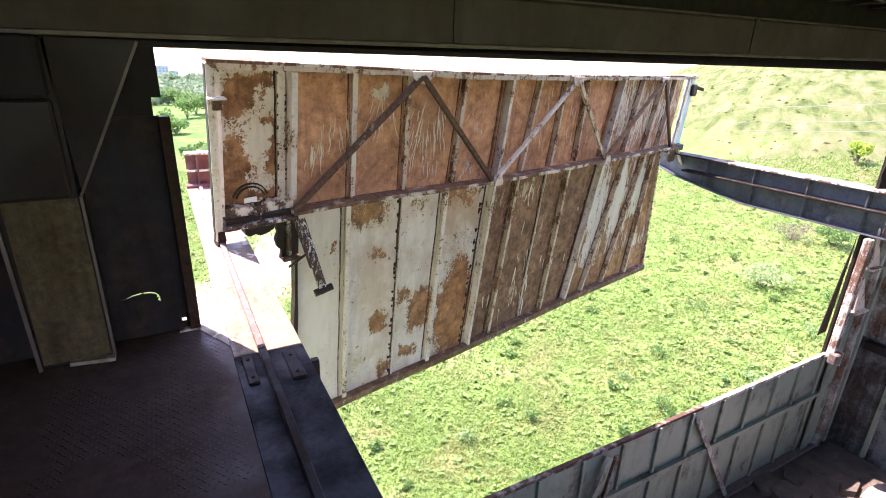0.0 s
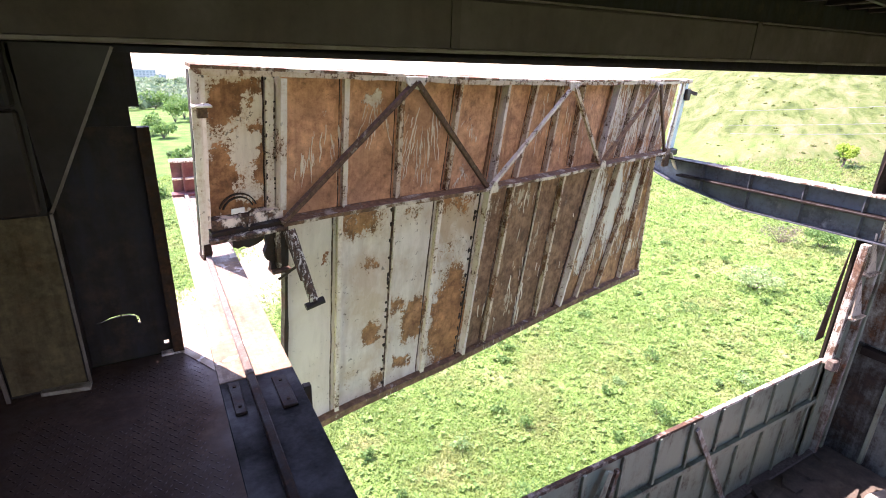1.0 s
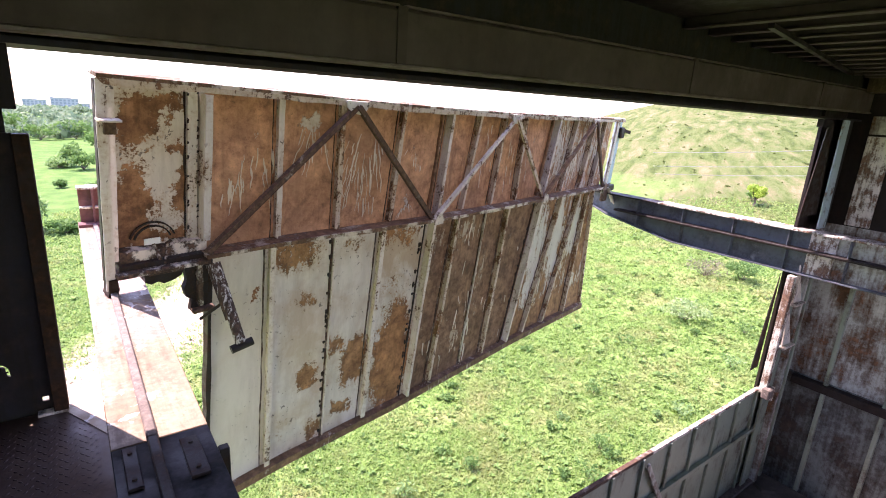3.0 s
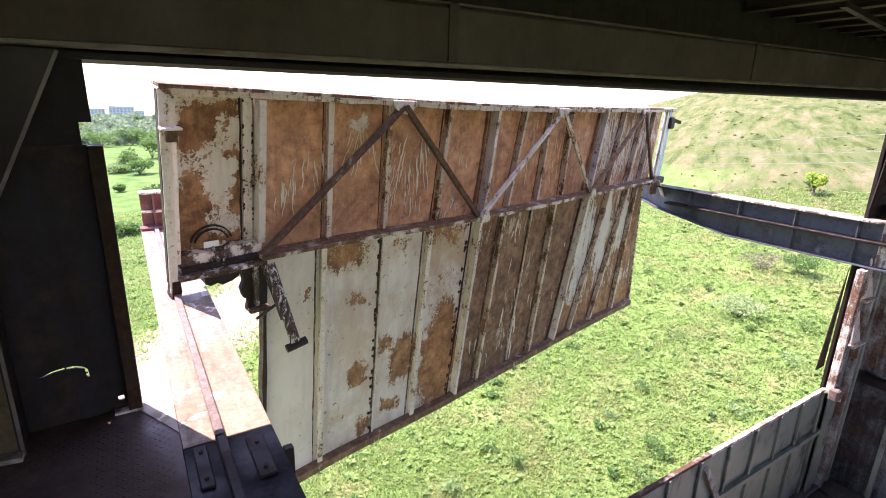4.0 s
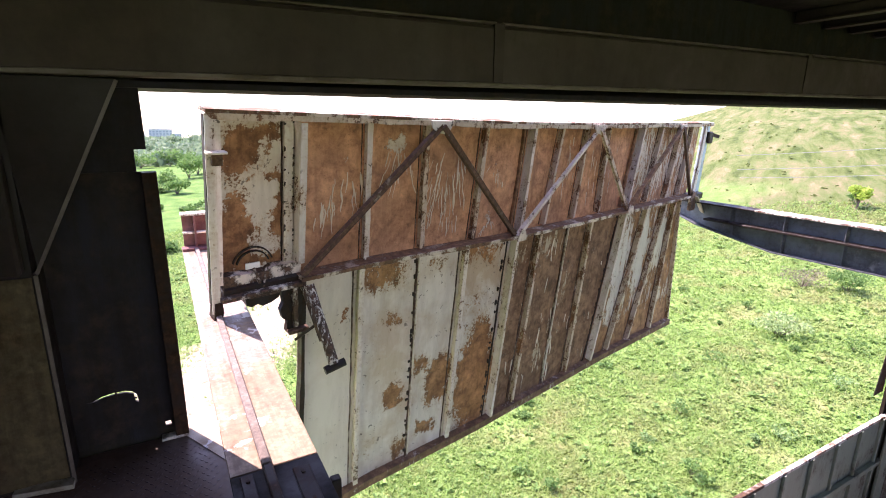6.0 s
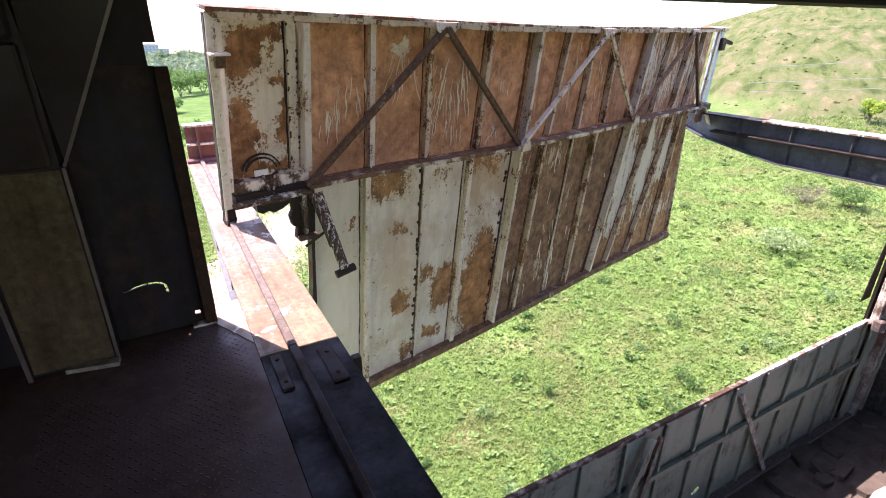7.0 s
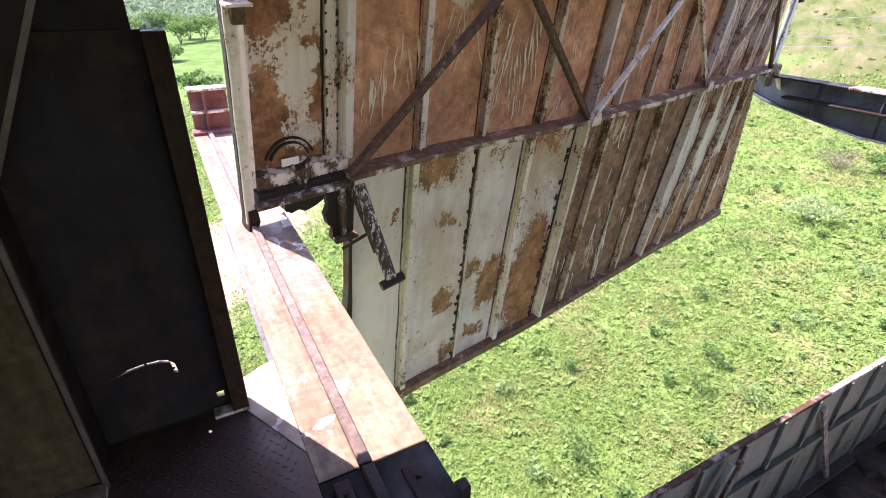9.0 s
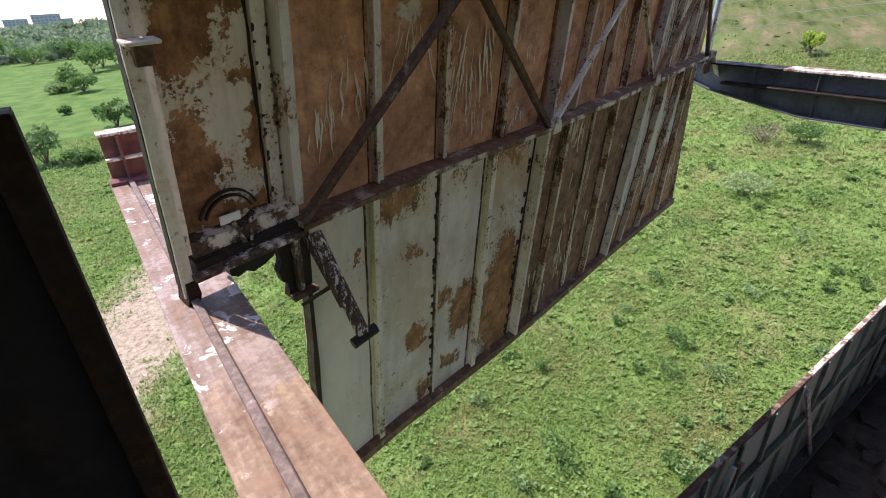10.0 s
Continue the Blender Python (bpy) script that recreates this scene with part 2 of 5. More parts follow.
def ground_mat():
    m, nt, b = nodes_of("meadow")
    v = coords(nt, rnd=False)
    big = noise_tex(nt, v, 0.05, 5, 0.6)
    mid = noise_tex(nt, v, 0.55, 6, 0.65)
    fine = noise_tex(nt, v, 5.0, 8, 0.75)
    green = ramp(nt, fine, [(0.34, (0.09, 0.17, 0.04)), (0.47, (0.13, 0.235, 0.055)), (0.58, (0.175, 0.28, 0.08)), (0.72, (0.25, 0.295, 0.12))])
    dry = ramp(nt, fine, [(0.3, (0.14, 0.13, 0.06)), (0.55, (0.27, 0.25, 0.12)), (0.75, (0.36, 0.32, 0.18))])
    col = mixc(nt, math2(nt, 'MULTIPLY', step(nt, mid, 0.50, 0.66), 0.75), green, dry)
    # the hillside has drier, thinner grass and bare earth
    sep = nt.nodes.new("ShaderNodeSeparateXYZ")
    nt.links.new(v, sep.inputs[0])
    up = step(nt, math2(nt, 'ADD', sep.outputs[2], math2(nt, 'MULTIPLY', big, 6.0)), -3.8, -1.6)
    earth = ramp(nt, fine, [(0.34, (0.15, 0.125, 0.08)), (0.47, (0.30, 0.26, 0.185)), (0.6, (0.40, 0.35, 0.26)), (0.75, (0.48, 0.43, 0.33))])
    # blotches run up the slope
    cmb = nt.nodes.new("ShaderNodeCombineXYZ")
    nt.links.new(math2(nt, 'MULTIPLY', math2(nt, 'ADD', math2(nt, 'MULTIPLY', sep.outputs[0], 0.87), math2(nt, 'MULTIPLY', sep.outputs[1], 0.49)), 0.22), cmb.inputs[0])
    nt.links.new(math2(nt, 'SUBTRACT', math2(nt, 'MULTIPLY', sep.outputs[1], 0.87), math2(nt, 'MULTIPLY', sep.outputs[0], 0.49)), cmb.inputs[1])
    patch = noise_tex(nt, cmb.outputs[0], 0.42, 9, 0.76, 0.4)
    hill = ramp(nt, patch, [(0.37, (0.026, 0.040, 0.011)), (0.44, (0.055, 0.076, 0.020)), (0.50, (0.080, 0.100, 0.036)), (0.57, (0.115, 0.108, 0.055)), (0.66, (0.20, 0.15, 0.092))])
    col = mixc(nt, math2(nt, 'MULTIPLY', up, 0.92), col, hill)
    # lusher growth far down the valley
    lush = math2(nt, 'MULTIPLY', step(nt, math2(nt, 'ADD', sep.outputs[1], math2(nt, 'MULTIPLY', big, 20.0)), 28.0, 50.0), math2(nt, 'SUBTRACT', 0.8, math2(nt, 'MULTIPLY', up, 0.8)))
    col = mixc(nt, lush, col, mixc(nt, step(nt, mid, 0.4, 0.6), (0.04, 0.10, 0.024), (0.085, 0.165, 0.04)))
    # a bare trodden track that runs slantwise past the girder's end
    across = math2(nt, 'SUBTRACT', math2(nt, 'MULTIPLY', sep.outputs[0], 0.8), math2(nt, 'MULTIPLY', sep.outputs[1], 0.6))
    track = math2(nt, 'ABSOLUTE', math2(nt, 'ADD', across, 12.66), 0.0)
    ragged = math2(nt, 'ADD', track, math2(nt, 'MULTIPLY', math2(nt, 'SUBTRACT', noise_tex(nt, v, 0.9, 7, 0.7), 0.5), 4.5))
    along = math2(nt, 'ADD', math2(nt, 'MULTIPLY', sep.outputs[0], 0.6), math2(nt, 'MULTIPLY', sep.outputs[1], 0.8))
    near_t = math2(nt, 'MULTIPLY', math2(nt, 'SUBTRACT', 1.0, step(nt, ragged, 1.9, 3.0)), math2(nt, 'SUBTRACT', 1.0, step(nt, along, 28.0, 36.0)))
    col = mixc(nt, near_t, col, earth)
    nt.links.new(col, b.inputs["Base Color"])
    b.inputs["Roughness"].default_value = 0.95
    b.inputs["Specular IOR Level"].default_value = 0.08
    bump(nt, b, math2(nt, 'ADD', math2(nt, 'MULTIPLY', mid, 2.0), fine), 0.9, 0.12)
    return m


M_ground = ground_mat()

# ---- building helpers ----
BASE = {}


def thing(name, base, label, category, group="", kind=""):
    ob = new(name)
    ob.empty_display_size = 0.1
    ob.location = base
    BASE[ob.name] = Vector(base)
    return tagged(ob, label, category, group, kind)


def finish(name, bm, mat, smooth=False):
    bmesh.ops.recalc_face_normals(bm, faces=bm.faces)
    me = bpy.data.meshes.new(name)
    bm.to_mesh(me)
    bm.free()
    me.materials.append(mat)
    if smooth:
        me.polygons.foreach_set("use_smooth", [True] * len(me.polygons))
    return me


def part(name, bm, mat, parent, label="", smooth=False):
    """One mesh under a thing or a part; bm is in the place's own metres."""
    off = BASE.get(parent.name, Vector())
    bmesh.ops.translate(bm, vec=-off, verts=bm.verts)
    ob = new(name, finish(name, bm, mat, smooth))
    ob.parent = parent
    BASE[ob.name] = off
    return tagged(ob, label)


def solid(name, bm, mat, label, category, kind="structure", smooth=False):
    ob = new(name, finish(name, bm, mat, smooth))
    BASE[ob.name] = Vector()
    return tagged(ob, label, category, "", kind)


def bx(x0, x1, y0, y1, z0, z1, bevel=0.0, bm=None):
    """A box, its edges taken off by bevel."""
    bm = bm or bmesh.new()
    made = bmesh.ops.create_cube(bm, size=1.0)
    vs = made["verts"]
    bmesh.ops.scale(bm, vec=(x1 - x0, y1 - y0, z1 - z0), verts=vs)
    bmesh.ops.translate(bm, vec=((x0 + x1) / 2, (y0 + y1) / 2, (z0 + z1) / 2), verts=vs)
    if bevel:
        es = list({e for v in vs for e in v.link_edges})
        bmesh.ops.bevel(bm, geom=es, offset=bevel, segments=1, affect='EDGES')
    return bm


def bar(p, q, w, h, bm=None, up=(0, 0, 1), bevel=0.0):
    """A square bar from p to q, w across and h along up."""
    bm = bm or bmesh.new()
    p, q = Vector(p), Vector(q)
    d = (q - p)
    ln = d.length
    d.normalize()
    s = d.cross(Vector(up)).normalized()
    u = s.cross(d)
    vs = bmesh.ops.create_cube(bm, size=1.0)["verts"]
    for v in vs:
        c = v.co.copy()
        v.co = p + d * ((c.x + 0.5) * ln) + s * (c.y * w) + u * (c.z * h)
    if bevel:
        bmesh.ops.bevel(bm, geom=list({e for v in vs for e in v.link_edges}), offset=bevel, segments=1, affect='EDGES')
    return bm


def plate(pts, off, bm=None):
    """A plate: the outline pts, thickened by the vector off."""
    bm = bm or bmesh.new()
    off = Vector(off)
    a = [bm.verts.new(Vector(p)) for p in pts]
    b = [bm.verts.new(Vector(p) + off) for p in pts]
    bm.faces.new(a)
    bm.faces.new(b[::-1])
    for i in range(len(pts)):
        j = (i + 1) % len(pts)
        bm.faces.new((a[i], b[i], b[j], a[j]))
    return bm


def rod(p, q, r, n=10, bm=None, r2=None):
    bm = bm or bmesh.new()
    p, q = Vector(p), Vector(q)
    rot = (q - p).to_track_quat('Z', 'Y').to_matrix().to_4x4()
    bmesh.ops.create_cone(bm, cap_ends=True, segments=n, radius1=r, radius2=r if r2 is None else r2, depth=(q - p).length,
                          matrix=Matrix.Translation((p + q) / 2) @ rot)
    return bm


def sheet(x0, x1, z0, z1, y, t, nx, nz, amount, seed=0.0):
    """A buckled sheet in the plane y, t thick, whose front face waves by amount."""
    bm = bmesh.new()
    g = [[None] * (nz + 1) for _ in range(nx + 1)]
    h = [[None] * (nz + 1) for _ in range(nx + 1)]
    for i in range(nx + 1):
        for k in range(nz + 1):
            x, z = x0 + (x1 - x0) * i / nx, z0 + (z1 - z0) * k / nz
            d = amount * noise.noise(Vector((x * 1.7 + seed, z * 1.7, seed * 3.1)))
            if i in (0, nx) or k in (0, nz):
                d *= 0.25
            g[i][k] = bm.verts.new((x, y + d, z))
            h[i][k] = bm.verts.new((x, y + d + t, z))
    for i in range(nx):
        for k in range(nz):
            bm.faces.new((g[i][k], g[i + 1][k], g[i + 1][k + 1], g[i][k + 1]))
            bm.faces.new((h[i][k], h[i][k + 1], h[i + 1][k + 1], h[i + 1][k]))
    for i in range(nx):
        bm.faces.new((g[i][0], h[i][0], h[i + 1][0], g[i + 1][0]))
        bm.faces.new((g[i][nz], g[i + 1][nz], h[i + 1][nz], h[i][nz]))
    for k in range(nz):
        bm.faces.new((g[0][k], g[0][k + 1], h[0][k + 1], h[0][k]))
        bm.faces.new((g[nx][k], h[nx][k], h[nx][k + 1], g[nx][k + 1]))
    return bm


# ---- ground ----
def smooth01(a, b, x):
    t = min(1.0, max(0.0, (x - a) / (b - a)))
    return t * t * (3 - 2 * t)


def ground_z(x, y):
    xc = max(-30.0, min(x, 100.0))
    az = math.degrees(math.atan2(x, max(y, 0.001))) if y > 0 else 90.0
    r = math.hypot(x, y)
    side = smooth01(38.0, 66.0, az) * (1 if x > 0 else 0)
    k = side + (1 - side) * (1 - smooth01(20, 70, r))
    z = -8.75 + (0.055 * xc + 0.0006 * xc * abs(xc)) * k
    if x > 100:
        z += 0.13 * side * (min(x, 190.0) - 100.0)
    z -= max(0.0, r - 260.0) * 0.030 * (1 - side)
    z += 0.10 * noise.noise(Vector((x * 0.3, y * 0.3, 0))) * min(1, r / 10) + 1.3 * smooth01(40, 140, r) * noise.noise(Vector((x * 0.03, y * 0.03, 5)))
    return z


def build_ground():
    bm = bmesh.new()
    rings = [0.0] + [1.8 * 1.07 ** i for i in range(112)]
    n = 120
    prev = None
    cx, cy = 1.0, 2.0
    for r in rings:
        if r > 3900:
            break
        if r == 0:
            prev = [bm.verts.new((cx, cy, ground_z(cx, cy)))]
            continue
        row = []
        for i in range(n):
            a = 2 * math.pi * i / n
            x, y = cx + r * math.cos(a), cy + r * math.sin(a)
            row.append(bm.verts.new((x, y, ground_z(x, y))))
        for i in range(n):
            j = (i + 1) % n
            if len(prev) == 1:
                bm.faces.new((prev[0], row[i], row[j]))
            else:
                bm.faces.new((prev[i], row[i], row[j], prev[j]))
        prev = row
    return solid("ground", bm, M_ground, "rolling green meadow rising to a dry grassy hillside", "ground", smooth=True)


build_ground()

# ---- hall: floors, walls, header, ceiling ----
solid("floor_deck", bx(1.1, 1.4, -2.5, 5.24, -0.09, -0.052, bm=bx(-1.6, 1.2375, -2.5, 5.24, -0.05, 0.0)), M_floor, "rust-brown chequered steel plate deck floor", "floor")
solid("floor_lower", bx(1.6, 10.7, -2.5, 5.37, -4.7, -4.45), M_debris, "dirty dark lower floor of the steel hall", "floor")
solid("wall_under_deck", bx(1.52, 1.6, -2.5, 5.3, -4.45, -0.42), M_teal, "green-grey steel wall below the deck", "wall")
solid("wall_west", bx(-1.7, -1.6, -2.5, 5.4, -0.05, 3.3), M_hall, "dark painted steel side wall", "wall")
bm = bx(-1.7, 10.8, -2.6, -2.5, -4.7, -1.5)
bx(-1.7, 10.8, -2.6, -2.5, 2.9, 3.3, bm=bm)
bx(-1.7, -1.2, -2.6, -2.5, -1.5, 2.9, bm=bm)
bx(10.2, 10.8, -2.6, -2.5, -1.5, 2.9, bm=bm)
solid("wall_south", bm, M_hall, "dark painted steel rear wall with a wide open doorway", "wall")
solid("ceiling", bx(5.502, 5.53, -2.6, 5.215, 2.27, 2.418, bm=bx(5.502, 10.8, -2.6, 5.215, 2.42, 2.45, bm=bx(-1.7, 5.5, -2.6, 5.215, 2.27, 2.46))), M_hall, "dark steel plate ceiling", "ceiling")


M_rib2 = steel("edge_grey", (0.14, 0.115, 0.095), (0.10, 0.07, 0.05), (0.16, 0.11, 0.08), cover=0.25, soft=0.15, scale=4)


def header():
    th = thing("wall_header", (5.0, 5.2, 1.56), "dark grey-brown steel header girder over the wide opening", "header", kind="structure")
    k = 0.016

    def tilted(bm):
        for v in bm.verts:
            v.co.z += k * v.co.x
        return bm
    part("web", tilted(bx(-1.6, 10.8, 5.215, 5.50, 1.60, 3.25)), M_navy, th)
    xs = [-1.6, -0.24, 2.74, 5.72, 8.69, 10.8]
    for a, b in zip(xs, xs[1:]):
        bm = plate([(a + .015, 5.15, 1.586), (a + .015, 5.15, 1.85), (a + .015, 5.17, 1.87), (a + .015, 5.212, 1.87), (a + .015, 5.212, 1.586)], (b - a - .03, 0, 0))
        part("fascia", tilted(bm), M_header, th)
        # added paler strip paints the highlight along the fascia's top edge
        part("edge_lip", tilted(bx(a + .02, b - .02, 5.142, 5.20, 1.871, 1.883, 0.003)), M_rib2, th, "upper lip, coloured pale for its highlight")
    for x in xs[1:-1]:
        part("splice", tilted(bx(x - .03, x + .03, 5.142, 5.212, 1.588, 1.875)), M_header, th)
    # paler than the fascia: the lower edge's highlight is in the colour
    part("flange", tilted(bx(-1.6, 10.8, 5.13, 5.214, 1.562, 1.584, 0.004)), M_rib2, th, "lower flange, coloured pale for its highlight line")
    bm = bx(-1.6, 10.8, 5.216, 5.55, 1.535, 1.56)
    for v in bm.verts:
        v.co.z += 0.008 * v.co.x
    part("lip", bm, M_navy, th)
    bm = bx(-1.6, 10.8, 5.45, 5.55, 1.561, 1.70)
    for v in bm.verts:
        v.co.z += 0.008 * v.co.x
    part("outer_web", bm, M_navy, th)


header()


def jamb_left():
    """The dark sheet beside the opening, with a torn slit and a bolt hole through it."""
    th = thing("wall_front", (0.0, 5.3, 0.0), "dark blue-black steel front wall sheet with a torn slit", "wall", kind="structure")
    y, t = 5.26, 0.012
    bm = bx(-1.6, 0.74, y, y + t, -0.05, 1.215)
    bx(0.74, 0.93, y, y + t, 0.275, 1.215, bm=bm)
    bx(0.74, 0.93, y, y + t, -0.05, 0.19, bm=bm)
    bx(0.93, 1.02, y, y + t, -0.05, 1.215, bm=bm)
    bx(1.044, 1.11, y, y + t, -0.05, 1.215, bm=bm)
    bx(1.02, 1.044, y, y + t, 0.068, 1.215, bm=bm)
    bx(1.02, 1.044, y, y + t, -0.05, 0.046, bm=bm)
    # torn lips that narrow the slit, with a strip hanging across it
    plate([(0.74, y, 0.19), (0.93, y, 0.19), (0.93, y, 0.195), (0.918, y, 0.20), (0.914, y, 0.238), (0.885, y, 0.250), (0.84, y, 0.252), (0.80, y, 0.246), (0.765, y, 0.236), (0.74, y, 0.236)], (0, t, 0), bm)
    plate([(0.74, y, 0.275), (0.74, y, 0.237), (0.765, y, 0.240), (0.80, y, 0.255), (0.84, y, 0.262), (0.885, y, 0.261), (0.91, y, 0.252), (0.926, y, 0.235), (0.93, y, 0.197), (0.93, y, 0.275)], (0, t, 0), bm)
    bx(0.846, 0.853, y - .004, y - .001, 0.235, 0.275, bm=bm)
    bx(0.905, 0.925, y - .004, y - .001, 0.216, 0.222, bm=bm)
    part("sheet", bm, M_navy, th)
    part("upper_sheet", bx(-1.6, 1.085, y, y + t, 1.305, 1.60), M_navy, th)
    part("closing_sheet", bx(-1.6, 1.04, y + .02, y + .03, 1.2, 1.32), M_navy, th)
    part("edge_angle", bx(1.058, 1.112, 5.20, 5.258, 0.013, 1.215, 0.003), M_edge, th, "brown rusted edge angle")
    part("sill", bx(1.0, 1.112, 5.205, 5.25, -0.002, 0.012, 0.002), M_rib, th)


jamb_left()


def low_wall():
    th = thing("wall_low", (6.0, 5.4, -4.45), "grey-green riveted steel parapet with a sunlit top", "wall", kind="structure")
    # the skin has one small rusted hole
    part("skin", sheet(1.6, 6.14, -4.45, -2.56, 5.375, 0.02, 22, 8, 0.012, 3.0), M_teal, th)
    part("skin", sheet(6.36, 10.25, -4.45, -2.56, 5.375, 0.02, 18, 8, 0.012, 5.0), M_teal, th)
    bm = bx(6.14, 6.36, 5.375, 5.39, -4.06, -2.56)
    bx(6.14, 6.36, 5.375, 5.39, -4.45, -4.16, bm=bm)
    plate([(6.14, 5.375, -4.16), (6.20, 5.375, -4.16), (6.18, 5.375, -4.12), (6.23, 5.375, -4.08), (6.21, 5.375, -4.06), (6.14, 5.375, -4.06)], (0, .015, 0), bm)
    plate([(6.36, 5.375, -4.16), (6.36, 5.375, -4.06), (6.31, 5.375, -4.06), (6.33, 5.375, -4.10), (6.29, 5.375, -4.14), (6.27, 5.375, -4.16)], (0, .015, 0), bm)
    part("patch", bm, M_teal, th)
    # split near the gate's shadow edge: shade painted dark, sunlit run painted pale
    part("top_flange", bx(1.6, 6.748, 5.355, 5.410, -2.58, -2.535, 0.004), M_seam, th, "top flange, coloured dark where shade falls")
    part("top_flange", bx(6.75, 10.25, 5.355, 5.410, -2.58, -2.535, 0.004), M_post, th, "top flange, coloured pale where the sun falls")
    part("mid_rail", bx(1.6, 10.25, 5.31, 5.373, -3.33, -3.25, 0.006), M_teal, th)
    part("base_angle", bx(1.6, 10.25, 5.25, 5.373, -4.44, -4.38, 0.006), M_rail, th)
    x = 2.2
    i = 0
    while x < 10.2:
        part("rib", bx(x - .022, x + .022, 5.335, 5.373, -4.38, -2.565, 0.004), M_teal, th)
        x += 0.62
    part("strut", bar((6.60, 5.32, -2.66), (7.70, 5.28, -4.38), 0.07, 0.03, up=(0, 1, 0)), M_tealw, th, "pale sloping strut")
    part("strut", bar((5.02, 5.30, -2.62), (4.3, 5.2, -4.2), 0.08, 0.05, up=(0, 1, 0)), M_teal, th)
    part("strut", bar((5.12, 5.28, -2.62), (4.75, 5.25, -4.3), 0.06, 0.04, up=(0, 1, 0)), M_tealw, th)


low_wall()


bm = bx(9.93, 10.7, 5.40, 5.44, -4.7, 3.2)
bx(9.72, 9.93, 5.40, 5.44, 0.07, 3.2, bm=bm)
bx(9.72, 9.93, 5.40, 5.44, -4.7, -0.585, bm=bm)
solid("wall_front_right", bm, M_hall, "dark steel front wall beside the opening", "wall")


def wall_east():
    th = thing("wall_east", (10.6, 2.0, -4.45), "green-white rust-stained steel side wall with ribs", "wall", kind="structure")
    part("skin", bx(10.6, 10.7, -2.5, 5.5, -4.7, -2.4), M_lowh, th, "dark blue-grey flaking lower sheet")
    part("skin", bx(10.602, 10.7, -2.5, 5.5, -2.4, 0.1), M_tealw, th)
    part("skin", bx(10.6, 10.7, -2.5, 5.5, 0.1, 3.3), M_hall, th)
    for i in range(10):
        y = -2.0 + i * 0.75
        part("rib", bx(10.52, 10.598, y - .03, y + .03, -4.4, -0.62, 0.006), M_teal, th)
    part("mid_rail", bx(10.46, 10.598, -2.5, 5.2, -2.55, -2.42, 0.006), M_hall, th)


wall_east()


# ---- the girders that carry the gate ----
def girder_left():
    th = thing("rail_girder", (1.42, 5.0, 0.0), "sunlit pinkish primed steel girder with a rail along its top", "girder")
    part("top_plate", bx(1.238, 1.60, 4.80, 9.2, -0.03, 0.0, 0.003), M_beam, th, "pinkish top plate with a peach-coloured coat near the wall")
    # the plate turns dark at the sunlight's edge, shade put into its colour
    part("inner_plate", bx(1.238, 1.60, -2.5, 4.797, -0.03, 0.0, 0.003), M_inner_shade, th, "inner top plate, coloured blue-black for the hall's shade")
    # cut along the jamb's shadow line; its pale peach paints the sunlit patch
    part("bracket_plate", plate([(1.10, 5.20, 0.001), (1.237, 4.93, 0.001), (1.237, 5.258, 0.001), (1.10, 5.258, 0.001)], (0, 0, 0.004)), M_peach, th)
    part("bracket_plate", plate([(1.113, 5.262, -0.028), (1.237, 5.262, -0.028), (1.237, 5.43, -0.028), (1.19, 5.42, -0.028), (1.13, 5.385, -0.028), (1.113, 5.38, -0.028)], (0, 0, 0.026)), M_peach, th)
    part("web", plate([(1.41, -2.5, -0.03), (1.41, 9.2, -0.03), (1.41, 9.2, -0.25), (1.41, 8.0, -0.32), (1.41, 6.8, -0.6), (1.41, -2.5, -0.6)], (0.02, 0, 0)), M_blue, th)
    part("bottom_flange", plate([(1.28, 9.2, -0.25), (1.28, 8.0, -0.32), (1.28, 6.8, -0.6), (1.28, 5.3, -0.6), (1.28, 5.3, -0.62), (1.28, 6.8, -0.62), (1.28, 8.0, -0.34), (1.28, 9.2, -0.27)], (0.28, 0, 0)), M_blue, th)
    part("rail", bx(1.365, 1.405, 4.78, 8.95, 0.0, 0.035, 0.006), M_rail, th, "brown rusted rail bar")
    # the rail's shaded length is likewise a darker material
    part("rail", bx(1.365, 1.405, -2.5, 4.778, 0.0, 0.035, 0.006), M_black, th, "inner rail bar, coloured dark for the hall's shade")
    for y in (5.6, 6.5, 7.4, 8.3):
        part("stiffener", bx(1.29, 1.409, y - .006, y + .006, -0.45, -0.031), M_blue, th)
    for (a, b, y) in ((1.272, 1.325, 4.64), (1.475, 1.545, 4.60)):
        clip = part("rail_clip", bx(a, b, y - .14, y + .13, 0.0, 0.014, 0.004), M_black, th, "dark steel rail clip")
        for d in (-.09, .08):
            part("bolt", rod(((a + b) / 2, y + d, .014), ((a + b) / 2, y + d, .022), .009, 6), M_black, clip)
    part("end_plate", bx(1.602, 1.642, 4.585, 4.625, -0.30, 0.0, 0.004), M_black, th)
    stop = thing("end_stop", (1.38, 9.15, 0.0), "dark red primed steel end stop on the girder", "buffer")
    part("plate", bx(1.265, 1.60, 9.12, 9.15, -0.02, 0.385, 0.004), M_red, stop)
    part("top_flange", bx(1.255, 1.61, 9.05, 9.22, 0.385, 0.41, 0.004), M_post, stop, "pale worn top flange")
    part("stiffener", bx(1.38, 1.40, 9.03, 9.118, -0.0, 0.38), M_red, stop)
    part("mid_flange", bx(1.265, 1.6, 9.05, 9.118, 0.18, 0.20, 0.003), M_rib, stop)
    part("foot", bx(1.24, 1.58, 8.96, 9.118, 0.001, 0.03, 0.003), M_red, stop)


girder_left()


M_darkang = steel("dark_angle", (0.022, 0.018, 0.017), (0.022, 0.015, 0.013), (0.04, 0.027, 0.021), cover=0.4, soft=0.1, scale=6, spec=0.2)


